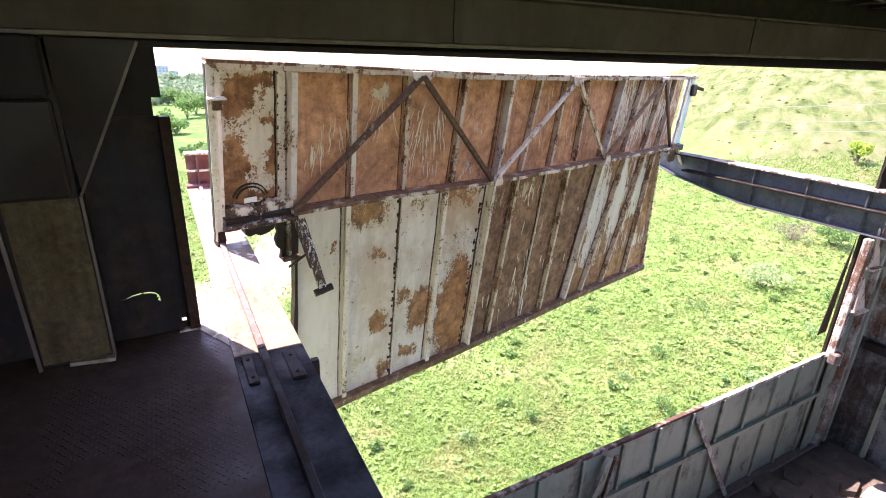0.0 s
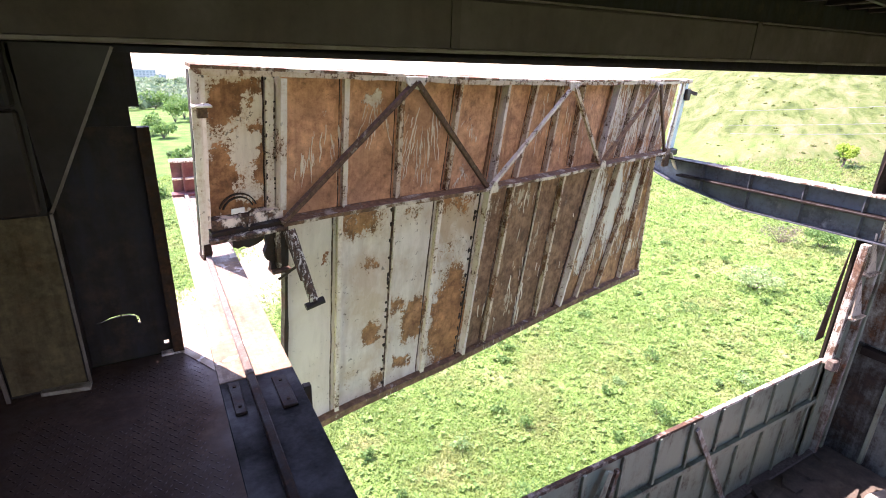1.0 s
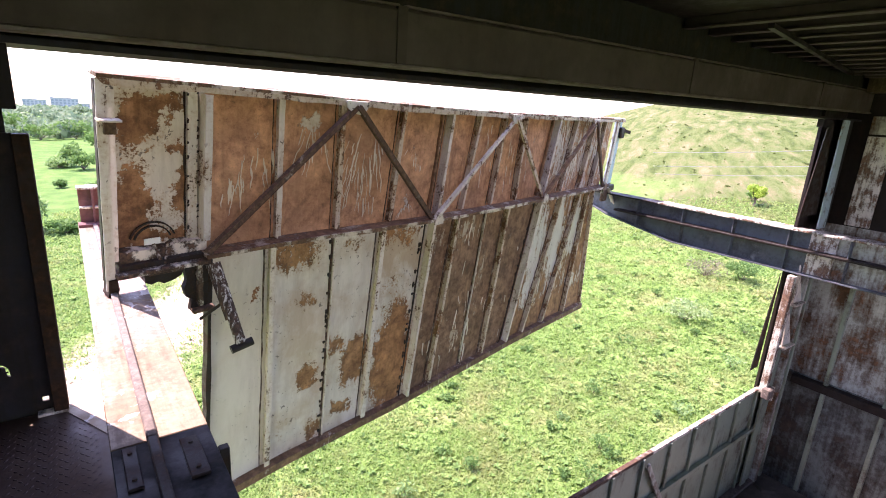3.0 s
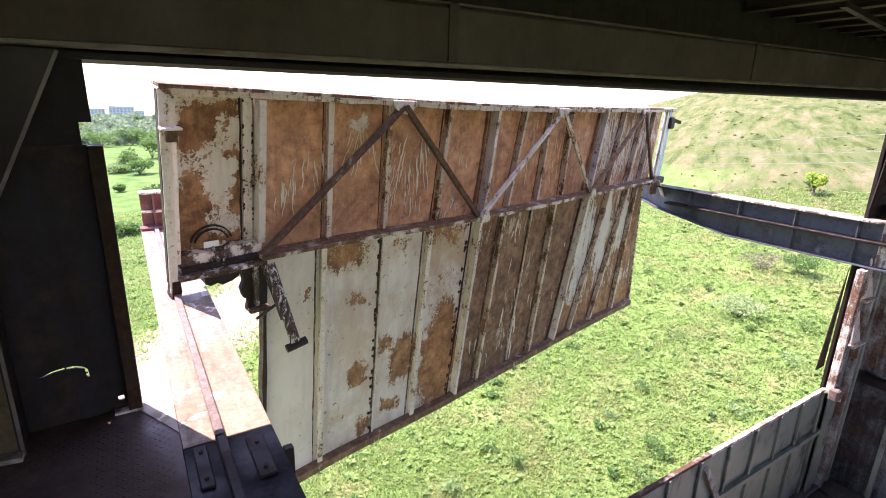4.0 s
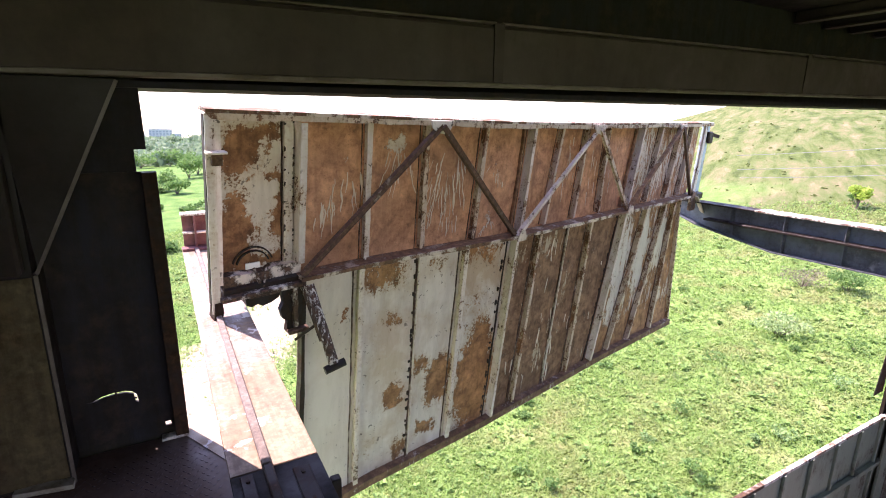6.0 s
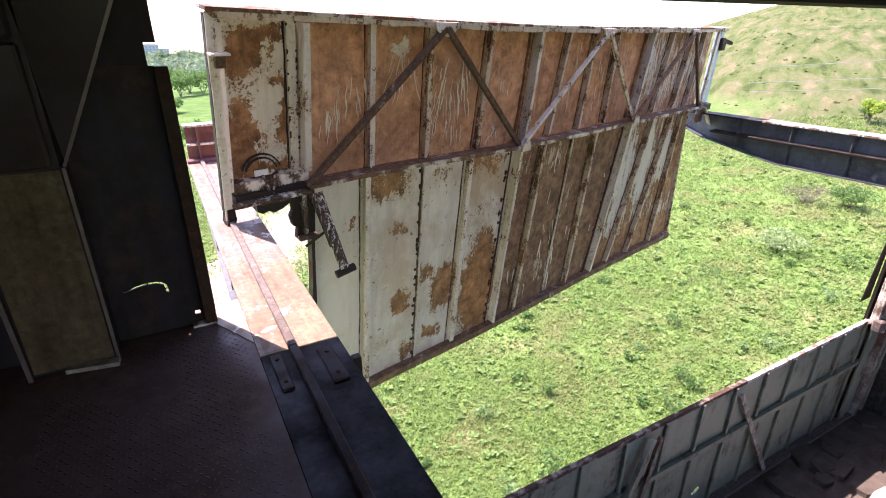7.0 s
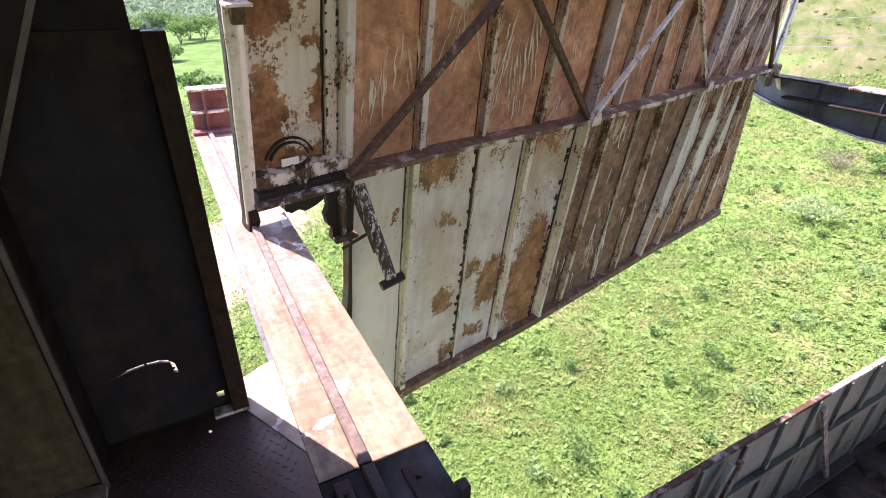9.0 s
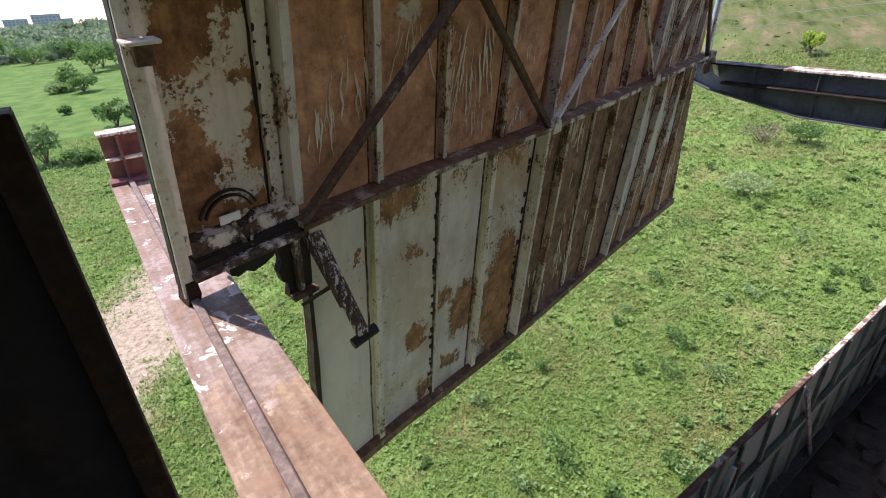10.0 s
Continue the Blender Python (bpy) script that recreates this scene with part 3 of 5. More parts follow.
def girder_right():
    th = thing("rail_girder", (9.75, 6.5, 0.0), "blue-grey tapered steel girder with flanges and stiffeners", "girder")
    part("web", plate([(9.74, 5.2, 0.04), (9.74, 9.2, 0.04), (9.74, 9.2, -0.15), (9.74, 8.6, -0.34), (9.74, 7.2, -0.56), (9.74, 5.2, -0.56)], (0.02, 0, 0)), M_blue, th)
    part("web", bx(9.74, 9.76, 3.2, 4.86, -0.56, 0.04), M_tealw, th, "flaking white web inside the hall")
    part("web_plate", bx(9.72, 9.765, 4.862, 5.197, -0.56, 0.04, 0.004), M_post, th, "cream splice plate")
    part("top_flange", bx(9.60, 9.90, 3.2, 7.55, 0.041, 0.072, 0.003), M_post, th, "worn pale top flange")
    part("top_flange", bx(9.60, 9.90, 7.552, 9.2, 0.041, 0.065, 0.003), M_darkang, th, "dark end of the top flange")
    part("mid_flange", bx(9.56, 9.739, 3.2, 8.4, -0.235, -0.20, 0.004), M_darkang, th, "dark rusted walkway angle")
    part("bottom_flange", plate([(9.62, 9.2, -0.15), (9.62, 8.6, -0.34), (9.62, 7.2, -0.56), (9.62, 3.2, -0.56), (9.62, 3.2, -0.58), (9.62, 7.2, -0.58), (9.62, 8.6, -0.36), (9.62, 9.2, -0.17)], (0.26, 0, 0)), M_blue, th)
    for y in (3.9, 4.7, 5.45, 6.24, 7.08, 7.95):
        part("stiffener", bx(9.63, 9.739, y - .008, y + .008, -0.199 + 0.0, 0.04), M_blue, th)
        d = -0.555 if y < 7.2 else (-0.56 + (y - 7.2) * 0.157)
        part("stiffener", bx(9.65, 9.739, y - .008, y + .008, d, -0.236), M_blue, th)


girder_right()


# ---- the gate ----
def arc_bar(c, r, w, h):
    """A flat bar bent to a half hoop."""
    bm = bmesh.new()
    rows = []
    for i in range(15):
        a = math.pi * (0.10 + 0.80 * i / 14)
        row = []
        for rr, y in ((r - w / 2, c[1] - h / 2), (r + w / 2, c[1] - h / 2), (r + w / 2, c[1] + h / 2), (r - w / 2, c[1] + h / 2)):
            row.append(bm.verts.new((c[0] + rr * math.cos(a), y, c[2] + rr * math.sin(a))))
        rows.append(row)
    for p, q in zip(rows, rows[1:]):
        for k in range(4):
            bm.faces.new((p[k], p[(k + 1) % 4], q[(k + 1) % 4], q[k]))
    bm.faces.new(rows[0])
    bm.faces.new(rows[-1][::-1])
    return bm


GU = Vector((1, 0.232, 0)).normalized()
GV = Vector((0, -0.169, 1))
GV = (GV - GU * GV.dot(GU)).normalized()
GN = GV.cross(GU)
GO = Vector((1.36, 6.654, 0.0))
TWIST = 0.0165


def bow(u):
    """How far the gate's sheet stands back of its plane along its length."""
    if u < 1.6:
        return 0.11
    if u < 3.2:
        return 0.11 - 0.09 * (u - 1.6) / 1.6
    return 0.02 + 0.04 * (u - 3.2) / 5.1


def gate_steel(name, spots, base=0.25, paint=(0.68, 0.605, 0.52), rust_a=(0.27, 0.115, 0.052), rust_b=(0.45, 0.20, 0.092), streak=0.12, rough_edge=0.34, fine_edge=0.42,
               stain=0.4, pits=0.7, rim=0.75, wash=0.0, sooty=0.5):
    """Old gate paint over rust. spots: (u, v, half width, half height, amount): where rust has broken through (+) or paint has stayed (-)."""
    m, nt, b = nodes_of(name)
    v = coords(nt, rnd=False)
    vz = coords(nt, (1, 1, 0.10), rnd=False)
    warp = noise_tex(nt, v, 5.0, 6, 0.68)
    warp2 = noise_tex(nt, coords(nt, (1.1, 1, 0.9), rnd=False), 6.3, 6, 0.68)
    sep = nt.nodes.new("ShaderNodeSeparateXYZ")
    nt.links.new(v, sep.inputs[0])
    x = math2(nt, 'ADD', sep.outputs[0], math2(nt, 'MULTIPLY', math2(nt, 'SUBTRACT', warp, 0.5), 0.42))
    z = math2(nt, 'ADD', sep.outputs[2], math2(nt, 'MULTIPLY', math2(nt, 'SUBTRACT', warp2, 0.5), 0.5))
    mid = noise_tex(nt, v, 3.2, 7, 0.66, 0.3)
    fine = noise_tex(nt, v, 17.0, 6, 0.72)
    runs = noise_tex(nt, vz, 19.0, 6, 0.65, 0.25)
    field = math2(nt, 'ADD', math2(nt, 'MULTIPLY', math2(nt, 'SUBTRACT', mid, 0.5), 2.0 * rough_edge), base)
    field = math2(nt, 'ADD', field, math2(nt, 'MULTIPLY', math2(nt, 'SUBTRACT', fine, 0.5), fine_edge))
    field = math2(nt, 'ADD', field, math2(nt, 'MULTIPLY', math2(nt, 'SUBTRACT', runs, 0.5), 4.0 * streak))
    for u0, v0, ru, rv, amount in spots:
        dx = math2(nt, 'MULTIPLY', math2(nt, 'SUBTRACT', x, u0), 1.0 / ru)
        dz = math2(nt, 'MULTIPLY', math2(nt, 'SUBTRACT', z, v0), 1.0 / rv)
        d = math2(nt, 'SQRT', math2(nt, 'ADD', math2(nt, 'MULTIPLY', dx, dx), math2(nt, 'MULTIPLY', dz, dz)), 0.0)
        field = math2(nt, 'ADD', field, math2(nt, 'MULTIPLY', math2(nt, 'SUBTRACT', 1.0, step(nt, d, 0.55, 1.25)), amount))
    field = math2(nt, 'ADD', field, math2(nt, 'MULTIPLY', math2(nt, 'SUBTRACT', noise_tex(nt, v, 46.0, 4, 0.6), 0.5), 0.9 * fine_edge))
    mask = step(nt, field, 0.47, 0.53)
    tone = noise_tex(nt, v, 8.0, 8, 0.72, 0.2)
    rust = ramp(nt, tone, [(0.30, tuple(c * 0.42 for c in rust_a)), (0.44, rust_a), (0.58, rust_b), (0.74, tuple(min(1, c * 1.3) for c in rust_b))])
    rust = mixc(nt, math2(nt, 'MULTIPLY', step(nt, runs, 0.50, 0.70), sooty), rust, tuple(c * 0.42 for c in rust_a))
    rust = mixc(nt, math2(nt, 'MULTIPLY', step(nt, noise_tex(nt, v, 2.1, 5, 0.6), 0.46, 0.66), 0.48), rust, tuple(c * 0.5 for c in rust_a))
    rust = mixc(nt, math2(nt, 'MULTIPLY', step(nt, noise_tex(nt, v, 31.0, 5, 0.7), 0.60, 0.68), 0.55), rust, tuple(c * 0.35 for c in rust_a))
    dirt = noise_tex(nt, coords(nt, (1, 1, 0.22), rnd=False), 5.0, 7, 0.7)
    coat = mixc(nt, math2(nt, 'MULTIPLY', step(nt, dirt, 0.44, 0.70), stain), paint, (0.30, 0.235, 0.18))
    if wash:
        low = math2(nt, 'MULTIPLY', step(nt, noise_tex(nt, v, 1.9, 5, 0.6, 0.4), 0.46, 0.62), wash)
        coat = mixc(nt, low, coat, (0.42, 0.27, 0.15))
    # near the broken places the paint is stained brown, and pitted with black
    close = step(nt, field, 0.30, 0.50)
    coat = mixc(nt, math2(nt, 'MULTIPLY', close, 0.55), coat, (0.40, 0.26, 0.15))
    pit = math2(nt, 'MULTIPLY', step(nt, noise_tex(nt, v, 21.0, 4, 0.6, 0.5), 0.635, 0.66), step(nt, noise_tex(nt, v, 2.6, 4, 0.6), 0.47, 0.56))
    coat = mixc(nt, math2(nt, 'MULTIPLY', pit, pits), coat, (0.045, 0.026, 0.018))
    col = mixc(nt, mask, coat, rust)
    lip = math2(nt, 'SUBTRACT', step(nt, field, 0.455, 0.49), step(nt, field, 0.515, 0.575))
    lip = math2(nt, 'MULTIPLY', lip, step(nt, noise_tex(nt, v, 7.0, 4, 0.6), 0.44, 0.56))
    col = mixc(nt, math2(nt, 'MULTIPLY', lip, rim), col, tuple(c * 0.3 for c in rust_a))
    nt.links.new(col, b.inputs["Base Color"])
    rr = nt.nodes.new("ShaderNodeMapRange")
    rr.inputs[3].default_value, rr.inputs[4].default_value = 0.55, 0.9
    nt.links.new(mask, rr.inputs[0])
    nt.links.new(rr.outputs[0], b.inputs["Roughness"])
    bump(nt, b, math2(nt, 'ADD', math2(nt, 'MULTIPLY', mask, -0.5), math2(nt, 'MULTIPLY', fine, 0.8)), 0.45, 0.006)
    return m


M_gleft = gate_steel("gate_blotched", [(0.23, 1.18, 0.14, 0.13, 0.32), (0.20, 0.65, 0.13, 0.24, 0.32), (0.57, 0.77, 0.1, 0.22, 0.40), (0.54, 1.01, 0.14, 0.045, 0.40), (0.17, 0.41, 0.14, 0.16, 0.4),
                                       (0.38, 1.30, 0.28, 0.06, 0.35), (0.42, 0.88, 0.14, 0.2, -0.3), (0.57, 1.17, 0.1, 0.09, -0.3), (0.36, 0.35, 0.22, 0.07, 0.3)],
                     0.42, rust_a=(0.22, 0.10, 0.046), rust_b=(0.41, 0.20, 0.094), rough_edge=0.46, fine_edge=0.80, stain=0.6, wash=0.5, rim=0.5)
M_gwhite = gate_steel("gate_white", [(1.03, 0.09, 0.3, 0.16, 0.2), (1.21, -0.39, 0.03, 0.04, 0.5)], 0.10, rough_edge=0.16, fine_edge=0.25, stain=0.32, pits=0.4, wash=0.18)
M_glow = gate_steel("gate_patched", [(1.54, 0.03, 0.45, 0.28, 0.42), (1.76, -0.57, 0.16, 0.13, 0.42), (1.82, -1.49, 0.15, 0.19, 0.55), (1.96, -2.28, 0.1, 0.22, 0.38), (1.54, -2.17, 0.07, 0.09, 0.3),
                                     (1.59, -2.02, 0.08, 0.08, 0.25), (2.16, -1.18, 0.13, 0.16, 0.45), (2.47, -1.50, 0.22, 0.4, 0.52), (2.31, -2.11, 0.16, 0.14, 0.5), (2.29, 0.01, 0.22, 0.1, 0.3)],
                    0.16, rust_a=(0.27, 0.13, 0.058), rust_b=(0.45, 0.225, 0.098), stain=0.5, wash=0.5, rough_edge=0.26, fine_edge=0.6)
M_glow2 = gate_steel("gate_half_bare", [(3.07, -1.68, 0.34, 0.8, 0.6), (2.94, -0.01, 0.4, 0.18, 0.3), (2.89, -0.63, 0.25, 0.12, 0.12), (3.28, -1.02, 0.06, 1.2, -0.2)],
                     0.26, rust_a=(0.29, 0.13, 0.055), rust_b=(0.47, 0.215, 0.085), wash=0.75, pits=0.95, stain=0.6, fine_edge=0.65)
M_gdark = gate_steel("gate_dark_rust", [(3.63, -0.12, 0.25, 0.2, -0.2), (4.29, -0.12, 0.3, 0.12, -0.22), (4.29, -1.77, 0.1, 0.3, -0.28), (4.71, -0.92, 0.08, 0.8, -0.15)],
                     0.74, paint=(0.48, 0.385, 0.285), rust_a=(0.19, 0.098, 0.053), rust_b=(0.33, 0.18, 0.098), streak=0.26, rim=0.5, sooty=0.65)
M_gright = gate_steel("gate_streaked", [(6.29, -0.92, 0.3, 1, -0.22), (6.88, -0.57, 0.22, 0.75, -0.42), (7.56, -0.52, 0.26, 0.5, -0.36), (7.80, -1.47, 0.12, 0.32, -0.3), (7.18, -2.17, 1.3, 0.42, 0.35), (7.91, -0.62, 0.25, 0.9, 0.2)],
                      0.56, paint=(0.62, 0.575, 0.50), rust_a=(0.27, 0.13, 0.06), rust_b=(0.46, 0.24, 0.105), streak=0.30, rough_edge=0.22, sooty=0.6)
M_gup = gate_steel("gate_bare_rust", [(1.64, 1.20, 0.12, 0.12, -0.48), (1.11, 1.10, 0.06, 0.04, -0.4), (2.95, 0.39, 0.07, 0.08, -0.42), (3.01, 0.92, 0.1, 0.12, -0.32), (1.03, 0.65, 0.1, 0.1, -0.26), (2.82, 1.27, 0.1, 0.08, -0.2)],
                   0.88, rust_a=(0.50, 0.24, 0.128), rust_b=(0.68, 0.355, 0.195), rough_edge=0.25, fine_edge=0.5, streak=0.06, sooty=0.35)
M_gup2 = gate_steel("gate_brown_rust", [(3.67, 0.88, 0.15, 0.5, 0.1), (5.04, 0.88, 0.3, 0.2, -0.12), (5.45, 0.58, 0.1, 0.5, -0.16)],
                    0.80, paint=(0.55, 0.44, 0.34), rust_a=(0.45, 0.21, 0.11), rust_b=(0.64, 0.325, 0.172), streak=0.20, sooty=0.7)
M_gup3 = gate_steel("gate_scraped", [(6.52, 0.88, 0.3, 0.5, -0.1), (7.40, 0.78, 0.5, 0.3, -0.15)],
                    0.56, paint=(0.60, 0.52, 0.43), rust_a=(0.36, 0.17, 0.088), rust_b=(0.58, 0.30, 0.155), streak=0.34, sooty=0.75)
M_gpost = gate_steel("gate_post_paint", [], 0.36, paint=(0.68, 0.63, 0.565), rust_a=(0.13, 0.066, 0.036), rust_b=(0.27, 0.135, 0.07), rough_edge=0.42, fine_edge=0.5, pits=0.9)
M_grib = gate_steel("gate_rib_paint", [], 0.36, paint=(0.70, 0.62, 0.53), rust_a=(0.15, 0.075, 0.04), rust_b=(0.31, 0.16, 0.08), rough_edge=0.40, fine_edge=0.5, streak=0.12, pits=0.8)
M_gribr = gate_steel("gate_rib_rust", [], 0.44, paint=(0.62, 0.50, 0.385), rust_a=(0.20, 0.092, 0.046), rust_b=(0.36, 0.175, 0.085), rough_edge=0.40, fine_edge=0.5, streak=0.15, pits=0.8)
M_run = gate_steel("gate_paint_runs", [], 0.18, paint=(0.74, 0.62, 0.48), rough_edge=0.3, fine_edge=0.6, stain=0.4)


def quad_sheet(tl, tr, bl, br, y, t, nx, nz, amount, seed=0.0):
    """A buckled sheet between four corners (u, v), t thick."""
    bm = bmesh.new()
    g, h = [], []
    for i in range(nx + 1):
        a = i / nx
        top = (tl[0] + (tr[0] - tl[0]) * a, tl[1] + (tr[1] - tl[1]) * a)
        bot = (bl[0] + (br[0] - bl[0]) * a, bl[1] + (br[1] - bl[1]) * a)
        g.append([])
        h.append([])
        for k in range(nz + 1):
            c = k / nz
            x, z = bot[0] + (top[0] - bot[0]) * c, bot[1] + (top[1] - bot[1]) * c
            d = amount * noise.noise(Vector((x * 1.9 + seed, z * 1.7, seed * 3.1)))
            if i in (0, nx) or k in (0, nz):
                d *= 0.25
            g[-1].append(bm.verts.new((x, y + d, z)))
            h[-1].append(bm.verts.new((x, y + d + t, z)))
    for i in range(nx):
        for k in range(nz):
            bm.faces.new((g[i][k], g[i + 1][k], g[i + 1][k + 1], g[i][k + 1]))
            bm.faces.new((h[i][k], h[i][k + 1], h[i + 1][k + 1], h[i + 1][k]))
    for i in range(nx):
        bm.faces.new((g[i][0], h[i][0], h[i + 1][0], g[i + 1][0]))
        bm.faces.new((g[i][nz], g[i + 1][nz], h[i + 1][nz], h[i][nz]))
    for k in range(nz):
        bm.faces.new((g[0][k], g[0][k + 1], h[0][k + 1], h[0][k]))
        bm.faces.new((g[nx][k], h[nx][k], h[nx][k + 1], g[nx][k + 1]))
    return bm


def strip(p, q, w, y0, y1, bm=None, rnd=None, rag=0.0):
    """An upright flat strip from p = (u, v) down to q, w across, from depth y0 to y1; rag: its edges are eaten unevenly."""
    bm = bm or bmesh.new()
    n = 14 if rag else 1
    rows = []
    for i in range(n + 1):
        c = i / n
        u, z = p[0] + (q[0] - p[0]) * c, p[1] + (q[1] - p[1]) * c
        l, r = (rnd.uniform(0, rag), rnd.uniform(0, rag)) if rag else (0, 0)
        rows.append([bm.verts.new(k) for k in ((u - w / 2 + l, y0, z), (u + w / 2 - r, y0, z), (u + w / 2 - r, y1, z), (u - w / 2 + l, y1, z))])
    for a, b in zip(rows, rows[1:]):
        for k in range(4):
            bm.faces.new((a[k], b[k], b[(k + 1) % 4], a[(k + 1) % 4]))
    bm.faces.new(rows[0])
    bm.faces.new(rows[-1][::-1])
    return bm


def paint_run(rnd, u, v, length, lean, width, y):
    """A crooked thin run of old paint that stayed on the rust."""
    bm = bmesh.new()
    n = max(3, int(length / 0.045))
    off, last = 0.0, None
    for i in range(n + 1):
        c = i / n
        off += rnd.uniform(-.013, .013)
        w = width * (0.35 + 0.65 * math.sin(math.pi * min(1, c * 0.9 + 0.1))) * rnd.uniform(0.45, 1.25)
        x, z = u + lean * length * c + off, v - length * c
        row = [bm.verts.new((x - w, y, z)), bm.verts.new((x + w, y, z)), bm.verts.new((x + w * .8, y - .0025, z)), bm.verts.new((x - w * .8, y - .0025, z))]
        if last:
            for k in range(4):
                bm.faces.new((last[k], row[k], row[(k + 1) % 4], last[(k + 1) % 4]))
        else:
            bm.faces.new(row)
        last = row
    bm.faces.new(last[::-1])
    return bm


def gate():
    th = thing("sliding_gate", (0, 0, 0), "huge rust-streaked white steel gate, skewed and leaning on its rails", "gate")
    rnd = random.Random(12)

    def put(name, bm, mat, label="", parent=None):
        for v in bm.verts:
            v.co.y += TWIST * v.co.x * (v.co.z + 1.0) + bow(v.co.x)
        return part(name, bm, mat, parent or th, label)

    def top_v(u):
        return 1.485 - 0.024 * min(u, 2.2) - 0.012 * min(max(u - 2.2, 0.0), 2.4)

    def low_v(u):
        return -2.55 + 0.068 * min(u, 3.4) + 0.030 * min(max(u - 3.4, 0.0), 2.5)

    def beam(u0, u1, profile, n=26):
        """A long member of one section; profile(u) gives its corners (depth, v)."""
        bm = bmesh.new()
        rows = []
        for k in range(n + 1):
            u = u0 + (u1 - u0) * k / n
            rows.append([bm.verts.new((u, y, z)) for y, z in profile(u)])
        for p, q in zip(rows, rows[1:]):
            for k in range(len(p)):
                bm.faces.new((p[k], q[k], q[(k + 1) % len(p)], p[(k + 1) % len(p)]))
        bm.faces.new(rows[0])
        bm.faces.new(rows[-1][::-1])
        return bm

    def moved(bm, du, dv):
        for v in bm.verts:
            v.co.x += du
            v.co.z += dv
        return bm

    # sheets: the places of their seams at the top and at the bottom
    ups = [(0.71, 0.70), (1.32, 1.35), (1.95, 1.99), (2.72, 2.68), (3.46, 3.42), (4.07, 3.93), (4.65, 4.58), (5.19, 5.21), (6.18, 5.99), (6.90, 6.65), (7.67, 7.36), (8.15, 7.90), (8.62, 8.42)]
    lows = [(0.72, 0.72), (1.31, 1.37), (2.00, 2.06), (2.62, 2.62), (3.39, 3.32), (3.90, 3.77), (4.56, 4.45), (5.09, 4.98), (6.00, 5.60), (6.78, 6.13), (7.47, 6.79), (7.85, 7.58), (8.12, 8.33)]
    um = [M_gup, M_gup, M_gup, M_gup, M_gup2, M_gup2, M_gup2, M_gup2, M_gup3, M_gup3, M_gup3, M_gup3]
    lm = [M_gwhite, M_glow, M_glow, M_glow2, M_gdark, M_gdark, M_gdark, M_gdark, M_gright, M_gright, M_gright, M_gright]
    put("panel", quad_sheet((0.10, 1.46), (0.58, 1.46), (0.07, .27), (0.59, .27), 0.03, 0.006, 6, 12, 0.014, 9.0), M_gleft, "mottled white and rust sheet")
    for i, (a, b) in enumerate(zip(ups, ups[1:])):
        put("panel", quad_sheet((a[0], top_v(a[0])), (b[0], top_v(b[0])), (a[1], .16), (b[1], .16), 0.03, 0.006, 6, 12, 0.022, i * 1.3), um[i], "rust-brown steel sheet")
    for i, (a, b) in enumerate(zip(lows, lows[1:])):
        put("panel", quad_sheet((a[0], .16), (b[0], .16), (a[1], low_v(a[1])), (b[1], low_v(b[1])), 0.03, 0.006, 5, 16, 0.024, 40 + i * 1.7), lm[i], "peeling painted steel sheet")

    # T-bars: a thin web on the sheet and a flange towards the hall
    def tee(name, p, q, w, depth, mat, rag=0.006, webw=0.012):
        bm = strip(p, q, webw, depth + .012, 0.028)
        strip((p[0], p[1] - rnd.uniform(0, .02)), (q[0], q[1] + rnd.uniform(0, .04)), w, depth, depth + .011, bm, rnd, rag)
        return put(name, bm, mat)

    for i, (a, b) in enumerate(ups[1:-1], 1):
        p, q = (a, top_v(a) - .02), (b, .20)
        if i in (4, 8):
            tee("rib", p, q, 0.060, -0.085, M_grib, 0.014)
            put("rib", strip((a - .10, top_v(a) - .03), (b - .10, .20), 0.045, -0.010, 0.028, None, rnd, 0.012), M_gdark)
            put("rib", strip((a + .075, top_v(a) - .03), (b + .075, .20), 0.022, -0.03, 0.028, None, rnd, 0.006), M_gribr)
        else:
            tee("rib", p, q, 0.058 if i < 4 else 0.044, -0.05, M_gribr if i > 4 else M_grib if i == 1 else M_gribr)
        for d in (-1, 1):
            # dark strips both sides: rust plus the crease shade beside the rib
            put("seam", strip((a + d * .038, top_v(a) - .03), (b + d * .038, .19), 0.011, 0.018, 0.029, None, rnd, 0.006), M_seam, "dark rusted seam with rib shade in its colour")
    for i, (a, b) in enumerate(lows[1:-1], 1):
        p, q = (a, .13), (b, low_v(b) + .02)
        if i in (4, 8):
            tee("rib", p, q, 0.052, -0.085, M_grib, 0.012)
            put("rib", strip((a + .050, .12), (b + .050, low_v(b) + .03), 0.020, -0.05, 0.028, None, rnd, 0.006), M_grib)
            put("seam", strip((a - .066, .12), (b - .066, low_v(b)), 0.03, 0.016, 0.029, None, rnd, 0.014), M_black, "black rusted seam")
        elif i in (2, 6):
            # butt seams with a thin strip
            put("seam", strip((a, .12), (b, low_v(b)), 0.022, 0.010, 0.029, None, rnd, 0.012), M_seam, "dark rusted seam with rib shade in its colour")
            put("rib", strip((a + .018, .12), (b + .018, low_v(b) + .02), 0.018, -0.005, 0.028, None, rnd, 0.006), M_grib)
        else:
            tee("rib", p, q, 0.062 if i < 4 else 0.052, -0.05, M_grib if i in (1, 3) else M_gribr)
            # one dark strip left of the rib, rust and painted crease shade
            put("seam", strip((a - .050, .12), (b - .050, low_v(b)), 0.020, 0.018, 0.029, None, rnd, 0.010), M_seam, "dark rusted seam with rib shade in its colour")
